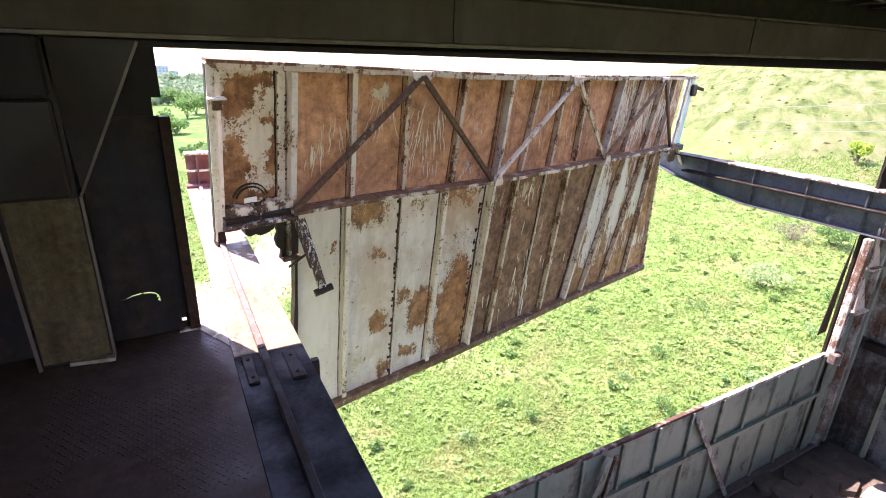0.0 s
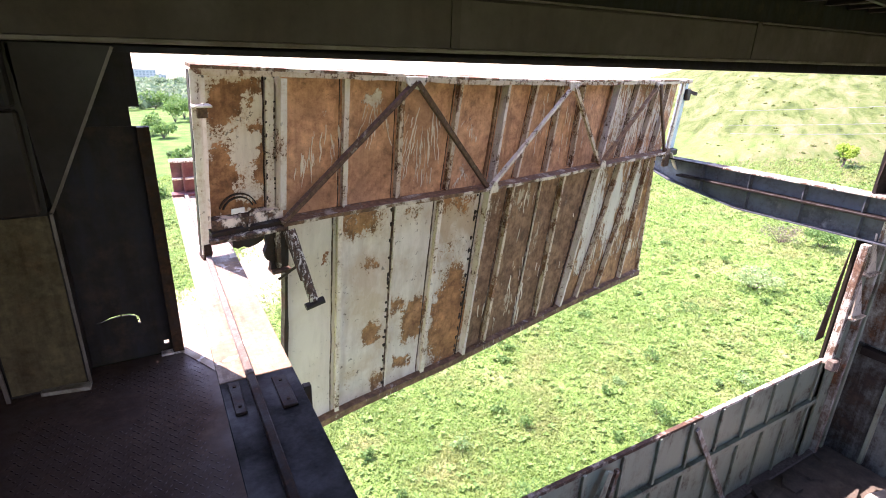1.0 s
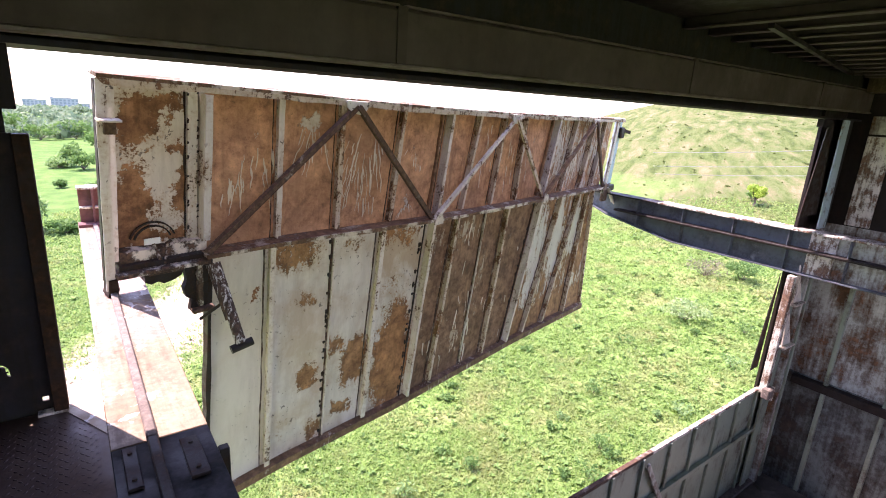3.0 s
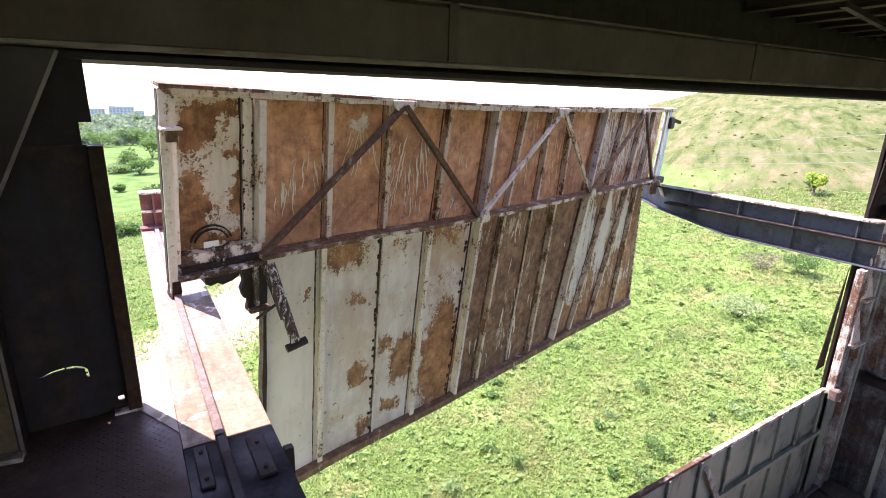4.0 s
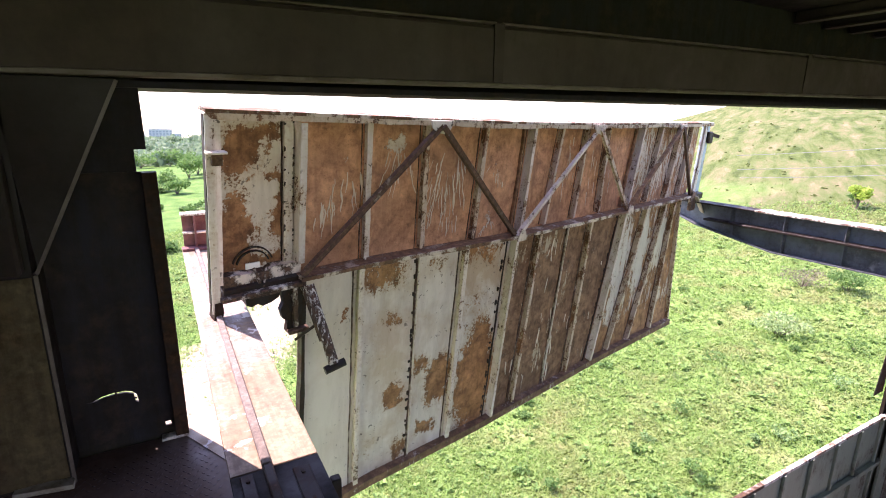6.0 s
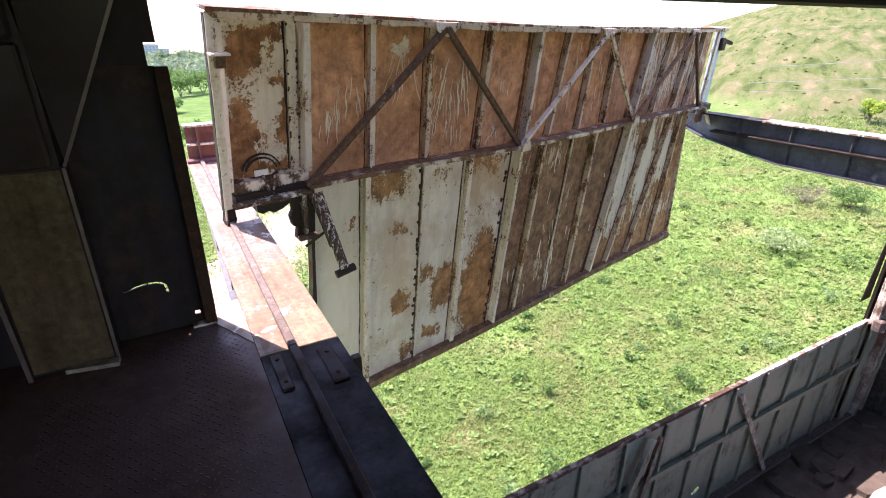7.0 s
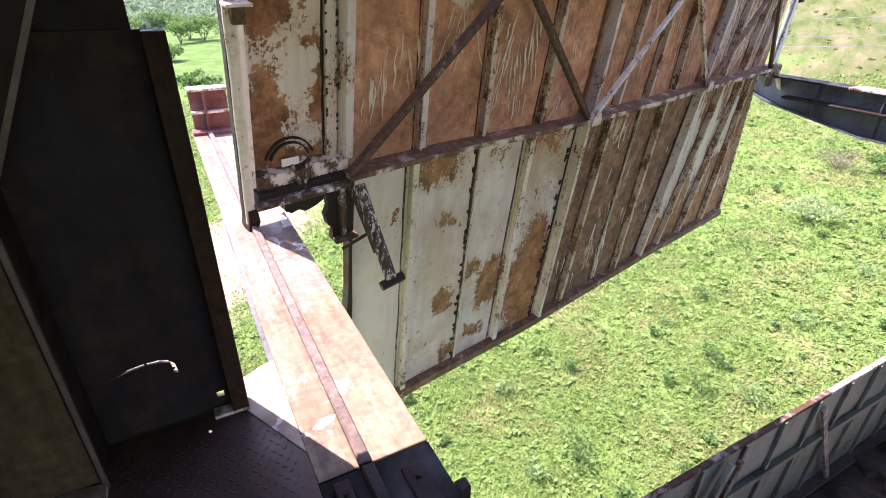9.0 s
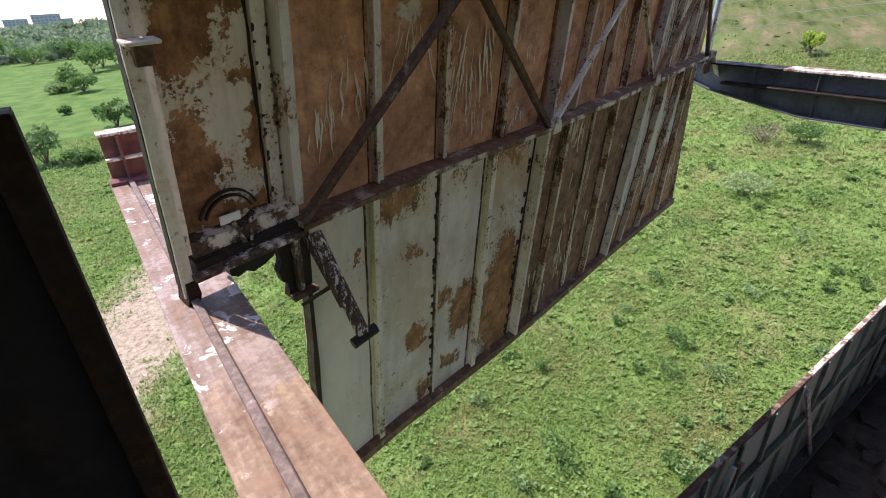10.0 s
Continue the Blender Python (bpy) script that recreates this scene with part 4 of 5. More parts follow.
    # ragged stitch welds beside three seams
    for (a, b), n in (((1.985, 2.04), 19), ((3.27, 3.22), 22), ((5.90, 5.50), 24)):
        for i in range(n):
            c = (i + rnd.uniform(-.3, 1.3)) / n
            z = 0.06 - 2.40 * min(max(c, 0), 1)
            u = a + (b - a) * c + rnd.uniform(-.008, .008)
            w, h = rnd.uniform(.008, .026), rnd.uniform(.012, .048)
            put("weld", plate([(u - w * .5, 0.013, z - h), (u + w * .4, 0.013, z - h * .6), (u + w, 0.013, z), (u + w * .2, 0.013, z + h * .3), (u - w * .8, 0.013, z + h * .1)], (0, 0.016, 0)), M_black)
    # runs of old paint on the bare upper sheets, each with its own lean
    for u0, u1, v0, v1, n, fan, ln in ((0.86, 1.04, .78, .62, 12, 0.05, .24), (0.98, 1.30, 1.05, .68, 13, 0.06, .30), (1.56, 1.86, 1.18, .98, 16, .45, .30), (2.08, 2.52, 1.14, .72, 34, .26, .46), (2.04, 2.48, .66, .42, 12, .1, .22), (2.86, 3.1, 1.0, .75, 9, .5, .14), (2.86, 3.02, .36, .25, 8, .8, .12)):
        c0 = (u0 + u1) / 2
        for _ in range(n):
            u = rnd.uniform(u0, u1)
            lean = fan * (u - c0) / (u1 - u0) * 2 + rnd.uniform(-.06, .06)
            put("paint_run", paint_run(rnd, u, rnd.uniform(v1, v0), ln * rnd.uniform(.2, 1.0), lean, rnd.choice((.003, .005, .006, .010)), 0.017), M_run)
    for _ in range(44):
        u = rnd.uniform(6.2, 8.3)
        put("paint_run", paint_run(rnd, u, rnd.uniform(.55, 1.34), rnd.uniform(.12, .45), rnd.uniform(-.5, .05), rnd.uniform(.006, .020), 0.014), M_run)
    for _ in range(22):
        u = rnd.uniform(3.6, 5.9)
        put("paint_run", paint_run(rnd, u, rnd.uniform(.5, 1.25), rnd.uniform(.06, .28), rnd.uniform(-.1, .1), rnd.uniform(.003, .009), 0.014), M_run)
    for _ in range(40):
        u = rnd.choice((rnd.uniform(3.6, 5.8), rnd.uniform(4.2, 4.6)))
        put("paint_run", paint_run(rnd, u, rnd.uniform(-2.0, 0.0), rnd.uniform(.05, .3), rnd.uniform(-.12, .12), rnd.choice((.004, .007, .016)), 0.014), M_run)

    # end post by the first girder: an angle with a flange, and a flat beside the sheet
    put("end_post", strip((0.018, 1.485), (0.014, .045), 0.062, -0.10, -0.088, None, rnd, 0.004), M_gpost, "white flaking end post")
    put("end_post", strip((-0.010, 1.475), (-0.014, .11), 0.008, -0.087, -0.045), M_black)
    put("end_post", strip((0.086, 1.45), (0.060, .23), 0.066, -0.035, 0.029, None, rnd, 0.006), M_gpost)
    put("seam", strip((0.050, 1.44), (0.044, .24), 0.012, -0.06, 0.0, None, rnd, 0.006), M_black, "black rusted joint")
    put("post", strip((0.695, 1.42), (0.685, .315), 0.058, -0.10, -0.088, None, rnd, 0.004), M_gpost, "white flange of the inner post")
    put("post", strip((0.674, 1.42), (0.662, .315), 0.012, -0.087, 0.029), M_gpost)
    put("post", strip((0.615, 1.44), (0.612, .31), 0.075, -0.012, 0.029, None, rnd, 0.004), M_gpost)
    put("seam", strip((0.570, 1.43), (0.568, .31), 0.018, 0.008, 0.029, None, rnd, 0.012), M_black, "black eaten seam")
    for i in range(11):
        for u, y in ((0.648, 0.0), (0.578, 0.0)):
            z = 0.38 + (i + rnd.uniform(-.4, 1.4)) * 0.092
            h = rnd.uniform(.006, .024)
            put("rust_hole", plate([(u - .008, y - .018, z - h), (u + .006, y - .018, z - h * .7), (u + .009, y - .018, z + h * .5), (u - .004, y - .018, z + h)], (0, 0.004, 0)), M_black)
    put("post", strip((0.655, 1.44), (0.650, .28), 0.15, 0.037, 0.043), M_gpost)
    put("end_post", strip((0.735, .12), (0.735, low_v(.7)), 0.05, -0.05, 0.029, None, rnd, 0.012), M_black, "dark rusted edge of the lower sheet")
    # far end
    put("end_post", strip((8.66, 1.40), (8.48, .19), 0.12, -0.085, -0.05, None, rnd, 0.012), M_gpost, "white end post")
    put("end_post", strip((8.90, 1.40), (8.74, .05), 0.34, 0.0, 0.03), M_bluep)
    put("end_post", strip((8.10, .12), (8.33, low_v(8.4)), 0.05, -0.03, 0.05, None, rnd, 0.012), M_gribr)
    for i in range(16):
        c = (i + .5) / 16
        u, z = 8.09 + .22 * c, .06 - 2.34 * c
        put("bolt", rod((u, -.036, z), (u, -.030, z), 0.018, 6), M_black)
    put("bottom_channel", beam(0.68, 8.36, lambda u: ((-.06, low_v(u) - .10), (.06, low_v(u) - .10), (.06, low_v(u) - .002), (-.06, low_v(u) - .002))), M_dark, "dark rusted bottom channel")
    put("top_channel", beam(0.0, 8.95, lambda u: ((-.10, top_v(u) + .002), (.05, top_v(u) + .002), (.05, top_v(u) + .027), (-.10, top_v(u) + .027))), M_old2, "pale top channel")
    nick = [rnd.uniform(.030, .050) for _ in range(61)]
    put("top_channel", beam(0.0, 8.95, lambda u: ((-.10, top_v(u) - nick[int(u / 8.95 * 60)]), (-.088, top_v(u) - nick[int(u / 8.95 * 60)]), (-.088, top_v(u) + .001), (-.10, top_v(u) + .001)), 60), M_gribr)
    # walkway rail: a brown shelf with a pale broken lip
    rail_v = lambda u: 0.225 - 0.008 * min(u, 4.4)
    put("mid_rail", beam(0.66, 8.30, lambda u: ((.028, rail_v(u) - .045), (-.152, rail_v(u) - .025), (-.152, rail_v(u) - .005), (.028, rail_v(u) - .022))), M_midrail, "brown rusted walkway rail")
    nick2 = [(rnd.uniform(.028, .044), rnd.uniform(-.003, .006)) for _ in range(61)]
    put("mid_rail", beam(0.66, 8.30, lambda u: ((-.167, rail_v(u) - nick2[int(u / 8.31 * 60)][0]), (-.154, rail_v(u) - nick2[int(u / 8.31 * 60)][0]), (-.154, rail_v(u) + nick2[int(u / 8.31 * 60)][1]), (-.167, rail_v(u) + nick2[int(u / 8.31 * 60)][1])), 60), M_old2, "pale flaking lip of the rail")
    # diagonal braces
    zig = [(0.67, 0.23), (2.04, 1.40), (3.28, 0.19), (4.77, 1.365), (5.88, 0.21), (7.46, 1.36), (8.23, 0.20)]
    for i, (a, b) in enumerate(zip(zig, zig[1:])):
        put("brace", bar((a[0], -0.14, a[1]), (b[0], -0.115, b[1]), 0.042, 0.042, up=(0, 1, 0), bevel=0.006), (M_old3, M_old3, M_grib, M_gribr, M_midrail, M_old3)[i])
    for u, v in ((2.04, 1.405), (4.77, 1.37), (7.46, 1.36)):
        put("gusset", plate([(u - .13, -0.135, v + .045), (u + .13, -0.135, v + .045), (u + .10, -0.135, v - .03), (u + .03, -0.135, v - .075), (u - .05, -0.135, v - .06), (u - .11, -0.135, v - .02)], (0, 0.02, 0)), M_gpost)
    for u, v in ((3.34, 0.19), (5.92, 0.19), (8.26, .19)):
        put("gusset", plate([(u - .08, -0.180, v - .05), (u + .08, -0.180, v - .05), (u + .05, -0.180, v + .06), (u - .02, -0.180, v + .09), (u - .05, -0.180, v + .04)], (0, 0.02, 0)), M_old2)

    # foot of the end bay over the girder, with the wheel bogie
    def foot(name, bm, mat, label="", parent=None):
        return put(name, moved(bm, 0.06, -0.085), mat, label, parent)

    foot("foot_beam", plate([(0.03, -0.06, .30), (0.64, -0.06, .31), (0.64, -0.06, .40), (0.40, -0.06, .405), (0.36, -0.06, .375), (0.03, -0.06, .39)], (0, 0.09, 0)), M_footb, "rust-pitted white foot beam")
    foot("foot_beam", bx(0.01, 0.60, -0.10, 0.03, 0.262, 0.299), M_black)
    foot("foot_beam", bx(-0.02, 0.64, -0.15, 0.03, 0.222, 0.258, 0.006), M_footb)
    put("shoe", plate([(-0.012, -0.115, .0), (0.05, -0.115, .012), (0.062, -0.115, .05), (0.052, -0.115, .13), (0.0, -0.115, .13), (-0.004, -0.115, .05)], (0, 0.11, 0)), M_darkshoe, "dark rusted shoe on the rail")
    foot("bogie", plate([(0.17, -0.08, 0.22), (0.18, -0.08, 0.13), (0.22, -0.08, 0.105), (0.27, -0.08, 0.12), (0.31, -0.08, 0.095), (0.38, -0.08, 0.11), (0.44, -0.08, 0.14), (0.47, -0.08, 0.22)], (0, 0.14, 0)), M_black, "black greasy wheel bogie")
    foot("bogie", bx(0.20, 0.45, -0.10, -0.082, 0.185, 0.20, 0.003), M_footb)
    foot("wheel", rod((0.26, 0.0, 0.115), (0.36, 0.0, 0.115), 0.03, 18), M_black)
    foot("hanger", plate([(0.45, -0.09, 0.22), (0.475, -0.09, 0.08), (0.45, -0.09, 0.02), (0.47, -0.09, -0.06), (0.515, -0.09, -0.09), (0.50, -0.09, -0.19), (0.64, -0.09, -0.20), (0.64, -0.09, 0.22)], (0, 0.05, 0)), M_black)
    foot("hanger", strip((0.555, .24), (0.565, -.14), 0.045, -0.14, -0.10, None, rnd, 0.008), M_old, "flaking hanger bracket")
    foot("hanger", bx(0.50, 0.68, -0.15, -0.09, -0.20, -0.165, 0.008), M_old3)
    foot("tag", bx(0.20, 0.31, -0.03, -0.02, 0.405, 0.452), M_tag, "small white plate")
    foot("tag_stem", bar((0.26, -0.03, .41), (0.29, -0.09, .28), 0.022, 0.014, up=(0, 1, 0)), M_old)
    foot("tag_stem", bar((0.36, -0.03, .40), (0.31, -0.10, .27), 0.014, 0.014, up=(0, 1, 0)), M_old)
    for r in (0.13, 0.16):
        foot("guard_hoop", arc_bar((0.27, 0.006, 0.405), r, 0.010, 0.02), M_black)
    put("bracket", bx(-0.025, 0.105, -0.18, -0.11, 1.235, 1.25, 0.003), M_gpost, "small bent bracket")
    put("bracket", bx(0.015, 0.085, -0.135, -0.11, 1.15, 1.233, 0.003), M_old)
    # the loose leg that sticks out towards the hall
    leg = put("leg", rod((0.715, -0.17, 0.15), (0.775, -0.50, -0.425), 0.042, 14), M_leg, "rusted tube leg")
    put("flange", bar((0.675, -0.14, 0.13), (0.715, -0.40, -0.25), 0.012, 0.05), M_leg, parent=leg)
    put("pad", rod((0.695, -0.50, -0.465), (0.865, -0.52, -0.425), 0.034, 12), M_black, parent=leg)
    put("stay", bar((0.64, -0.10, -0.37), (0.72, -0.33, -0.12), 0.022, 0.022), M_black)
    # far end: shoe over the other girder, a stay and a handle
    put("hanger", bx(8.28, 8.50, -0.14, -0.08, -0.10, 0.22, 0.01), M_old)
    put("stay", bar((8.44, -0.16, 0.16), (8.74, -0.30, -0.36), 0.09, 0.02), M_grib)
    put("foot_beam", bx(8.32, 8.9, -0.1, 0.06, 0.06, 0.17, 0.01), M_black)
    put("handle", bar((9.0, -0.02, 1.22), (9.36, -0.06, 1.17), 0.06, 0.06), M_black)
    put("handle", bx(8.92, 9.12, -0.06, 0.0, 1.05, 1.26, 0.02), M_black)
    th.matrix_world = Matrix(((GU.x, GN.x, GV.x, GO.x), (GU.y, GN.y, GV.y, GO.y), (GU.z, GN.z, GV.z, GO.z), (0, 0, 0, 1)))


M_bluep = steel("pale_blue_paint", (0.38, 0.50, 0.56), (0.2, 0.12, 0.08), (0.3, 0.2, 0.14), cover=0.15, soft=0.05, scale=5)
M_old2 = steel("flaking_rail_edge", (0.66, 0.56, 0.45), (0.15, 0.078, 0.042), (0.27, 0.15, 0.085), cover=0.5, soft=0.03, scale=5)
M_old3 = steel("dark_brown_brace", (0.45, 0.36, 0.28), (0.10, 0.055, 0.035), (0.17, 0.095, 0.06), cover=0.85, soft=0.04, scale=6)
M_leg = steel("flaking_tube", (0.62, 0.56, 0.48), (0.07, 0.04, 0.026), (0.14, 0.075, 0.045), cover=0.6, soft=0.02, scale=7, streak=0.6)
M_footb = steel("spotted_white_paint", WHITE, (0.06, 0.036, 0.025), (0.17, 0.09, 0.055), cover=0.60, soft=0.03, scale=7)
M_darkshoe = steel("dark_shoe", (0.05, 0.03, 0.022), (0.035, 0.02, 0.014), (0.075, 0.038, 0.022), cover=0.6, soft=0.08, scale=9, spec=0.15)
M_tag = plain("white_tag", [(0.3, (0.84, 0.84, 0.80)), (0.7, (0.88, 0.88, 0.86))], 5)
gate()


# ---- hall details by the opening ----
def box_column():
    th = thing("box_column", (0.52, 5.15, 0.0), "olive-brown steel box column with folded edges", "column")
    part("front_plate", sheet(0.385, 0.675, 0.02, 0.86, 5.085, 0.004, 4, 8, 0.01, 2.0), M_olive, th)
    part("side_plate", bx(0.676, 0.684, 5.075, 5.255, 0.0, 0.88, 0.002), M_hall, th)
    part("edge_strip", bar((0.69, 5.072, 0.0), (0.69, 5.072, 0.87), 0.012, 0.012, up=(0, 1, 0)), M_rib2, th, "paler edge strip")
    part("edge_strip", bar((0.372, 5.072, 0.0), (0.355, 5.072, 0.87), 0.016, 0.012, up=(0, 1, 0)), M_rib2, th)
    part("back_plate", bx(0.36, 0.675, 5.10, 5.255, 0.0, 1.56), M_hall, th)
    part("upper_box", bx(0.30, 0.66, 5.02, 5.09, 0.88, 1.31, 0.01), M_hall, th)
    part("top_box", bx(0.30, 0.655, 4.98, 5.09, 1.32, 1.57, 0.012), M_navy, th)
    part("foot_strip", plate([(0.495, 5.055, 0.004), (0.692, 5.02, 0.004), (0.692, 5.068, 0.004), (0.50, 5.105, 0.004)], (0, 0, 0.02)), M_olive2, th, "pale bent foot strip")
    g = thing("gusset_plate", (0.8, 5.1, 1.2), "dark triangular steel gusset below the header", "gusset")
    part("plate", plate([(0.695, 5.10, 0.88), (1.02, 5.10, 1.565), (0.66, 5.10, 1.565)], (0, 0.012, 0)), M_hall, g)
    part("edge_strip", bar((0.69, 5.095, 0.87), (1.022, 5.095, 1.562), 0.012, 0.012, up=(0, 1, 0)), M_rib2, g, "paler edge strip")


M_olive2 = steel("pale_olive", (0.38, 0.34, 0.26), (0.2, 0.14, 0.08), (0.3, 0.2, 0.12), cover=0.25, soft=0.1, scale=8)
box_column()


def jamb_right():
    th = thing("door_post", (9.7, 5.25, -2.5), "rust-streaked white steel door post with triangular gussets", "post")
    part("flange", bx(9.50, 9.60, 5.20, 5.30, -2.50, -0.60, 0.006), M_post, th)
    part("web", bx(9.602, 9.70, 5.26, 5.30, -2.50, -0.60, 0.004), M_rail, th)
    part("inner_flange", bx(9.78, 9.95, 5.30, 5.33, -4.4, -0.60, 0.004), M_teal, th)
    for z in (-0.75, -1.45):
        part("gusset", plate([(9.70, 5.22, z + .30), (9.76, 5.22, z - .30), (10.08, 5.22, z - .32)], (0, 0.02, 0)), M_rib, th, "white triangular gusset")
        part("shelf", bx(9.70, 10.10, 5.16, 5.30, z - .345, z - .32, 0.003), M_rib, th)
    part("hinge", bx(9.44, 9.62, 5.12, 5.24, -2.56, -2.38, 0.02), M_rail, th, "rusty hinge block")
    part("hinge_pin", rod((9.66, 5.16, -2.62), (9.66, 5.16, -2.40), 0.025, 10), M_rib, th)
    corner = thing("corner_panel", (10.3, 5.3, -4.45), "green-grey steel corner panel beside the door post", "panel")
    part("panel", bx(9.96, 10.60, 5.32, 5.36, -4.45, -0.62), M_teal, corner)
    part("channel", bx(10.12, 10.2, 5.22, 5.318, -4.4, -0.64, 0.006), M_tealw, corner)
    part("channel", bx(10.36, 10.44, 5.24, 5.318, -4.4, -0.64, 0.006), M_teal, corner)
    leaf = thing("hanging_sheet", (9.5, 5.5, -2.2), "dark bent rusted sheet hanging beside the post", "sheet")
    part("sheet", plate([(9.62, 5.42, -0.62), (9.60, 5.42, -2.15), (9.44, 5.45, -2.2), (9.56, 5.44, -1.2)], (0.01, 0.012, 0)), M_black, leaf)
    up = thing("upper_door_post", (10.1, 5.25, 0.1), "pale blue and white steel upper door post", "post")
    part("flange", plate([(9.97, 5.22, 0.07), (10.26, 5.22, 0.07), (10.16, 5.22, 1.62), (9.93, 5.22, 1.62)], (0, 0.02, 0)), M_bluep, up, "pale blue painted flange")
    part("web", plate([(10.27, 5.24, 0.07), (10.58, 5.30, 0.07), (10.58, 5.30, 1.62), (10.17, 5.24, 1.62)], (0, 0.02, 0)), M_navy, up)
    part("side_plate", bx(10.55, 10.598, 4.78, 5.08, 0.12, 1.42, 0.006), M_post, up)
    part("cap", bx(10.55, 10.598, 4.78, 5.08, 1.45, 1.7, 0.006), M_tealw, up)
    lf = thing("hanging_sheet", (9.6, 5.27, 0.3), "dark bent rusted sheet hanging beside the upper post", "sheet")
    part("sheet", plate([(9.55, 5.27, 1.56), (9.75, 5.27, 1.56), (9.90, 5.26, 0.30), (9.40, 5.30, 0.26)], (0.01, 0.012, 0)), M_black, lf)
    part("clip", bx(9.30, 9.62, 5.25, 5.33, 1.50, 1.60, 0.005), M_navy, lf)


jamb_right()


def roof():
    th = thing("roof_frame", (8.0, 3.0, 2.3), "dark steel roof purlins with a sloping brace", "roof frame")
    for i in range(12):
        x = 5.55 + i * 0.42
        part("purlin", bx(x - .025, x + .025, -2.4, 5.2, 2.20, 2.41, 0.004), M_header, th)
        part("purlin_flange", bx(x - .045, x + .045, -2.4, 5.2, 2.185, 2.198, 0.002), M_header, th)
    part("brace", bar((5.6, 4.55, 2.165), (9.3, 5.1, 2.165), 0.045, 0.035), M_hall, th)
    part("wall_beam", bx(10.2, 10.5, -2.4, 5.15, 2.0, 2.2, 0.01), M_olive, th)


roof()


def lower_floor_things():
    rnd = random.Random(4)
    slab = thing("concrete_slab", (8.5, 3.6, -4.45), "broken pale concrete slabs lying on the lower floor", "slab")
    xs = [6.1, 6.7, 7.2, 7.75, 8.35, 8.9, 9.5, 10.2]
    for r in range(4):
        y0 = 4.30 - r * 0.62
        for a, b in zip(xs, xs[1:]):
            j = [rnd.uniform(-.05, .05) for _ in range(8)]
            z = rnd.uniform(0.0, 0.03)
            pts = [(a + .03 + j[0], y0 - .58 + j[1], -4.45), (b - .03 + j[2], y0 - .58 + j[3], -4.45), (b - .03 + j[4], y0 + j[5], -4.45), ((a + b) / 2 + j[6], y0 + .03 + j[7], -4.45), (a + .03 + j[6], y0 + j[7], -4.45)]
            part("slab", plate(pts, (0, 0, 0.07 + z)), M_concrete, slab)
    for i in range(26):
        x, y = rnd.uniform(5.2, 10.3), rnd.uniform(4.35, 5.15)
        w, d, h = rnd.uniform(.12, .34), rnd.uniform(.10, .26), rnd.uniform(.04, .10)
        rub = thing("rubble_piece", (x, y, -4.45), "dusty grey-brown broken rubble piece on the floor", "rubble", "rubble by the parapet")
        a = rnd.uniform(0, 3)
        pts = [(x + w * math.cos(a + k * 1.257) * rnd.uniform(.7, 1.2), y + d * math.sin(a + k * 1.257) * rnd.uniform(.7, 1.2), -4.449) for k in range(5)]
        part("chunk", plate(pts, (0.01, 0.0, h)), M_debris, rub)


lower_floor_things()


# ---- raised lozenges of the deck plate ----
def lozenges():
    vs, fs = [], []
    row = 0
    y = 3.9
    while y < 5.18:
        x = 0.45 + (0.017 if row % 2 else 0.0)
        while x < 1.2:
            if not (x < 0.70 and y > 5.04) and noise.noise(Vector((x * 2.6, y * 2.6, 1.0))) > -0.05 - 0.3 * (x - 0.8):
                s = 1 if (row + int(x / 0.034)) % 2 else -1
                n = len(vs)
                l, w, h = 0.0115, 0.0045, 0.0022
                c, d = 0.7071, 0.7071 * s
                for u, v in ((-l, 0), (0, -w), (l, 0), (0, w)):
                    vs.append((x + u * c - v * d, y + u * d + v * c, 0.0006))
                vs.append((x - .3 * l * c, y - .3 * l * d, h))
                vs.append((x + .3 * l * c, y + .3 * l * d, h))
                fs.extend([(n, n + 1, n + 4), (n + 1, n + 5, n + 4), (n + 1, n + 2, n + 5), (n + 2, n + 3, n + 5), (n + 3, n + 4, n + 5), (n + 3, n, n + 4)])
            x += 0.034
        y += 0.024
        row += 1
    me = bpy.data.meshes.new("tread_pattern")
    me.from_pydata(vs, [], fs)
    me.materials.append(M_tread)
    ob = new("tread_pattern", me)
    tagged(ob, "worn raised lozenge tread of the deck plate", "tread", "", "stuff")


M_tread = steel("tread_steel", (0.15, 0.09, 0.075), (0.09, 0.045, 0.034), (0.16, 0.085, 0.062), cover=0.5, soft=0.15, scale=3.0, rough=0.45)
lozenges()


# ---- plants ----
M_leafp = leaf_mat("pale_leaves", [(0.20, 0.30, 0.11), (0.26, 0.37, 0.15), (0.32, 0.42, 0.20)])
M_leafd = leaf_mat("dry_leaves", [(0.15, 0.16, 0.09), (0.20, 0.19, 0.12), (0.24, 0.22, 0.15)])
# far shrubs' leaves greyed to stand in for haze
M_leaff = leaf_mat("hazed_valley_leaves", [(0.13, 0.21, 0.12), (0.19, 0.27, 0.16), (0.25, 0.32, 0.21)])
M_leafh = leaf_mat("tussock_blades", [(0.11, 0.16, 0.045), (0.15, 0.20, 0.06), (0.20, 0.23, 0.09)])

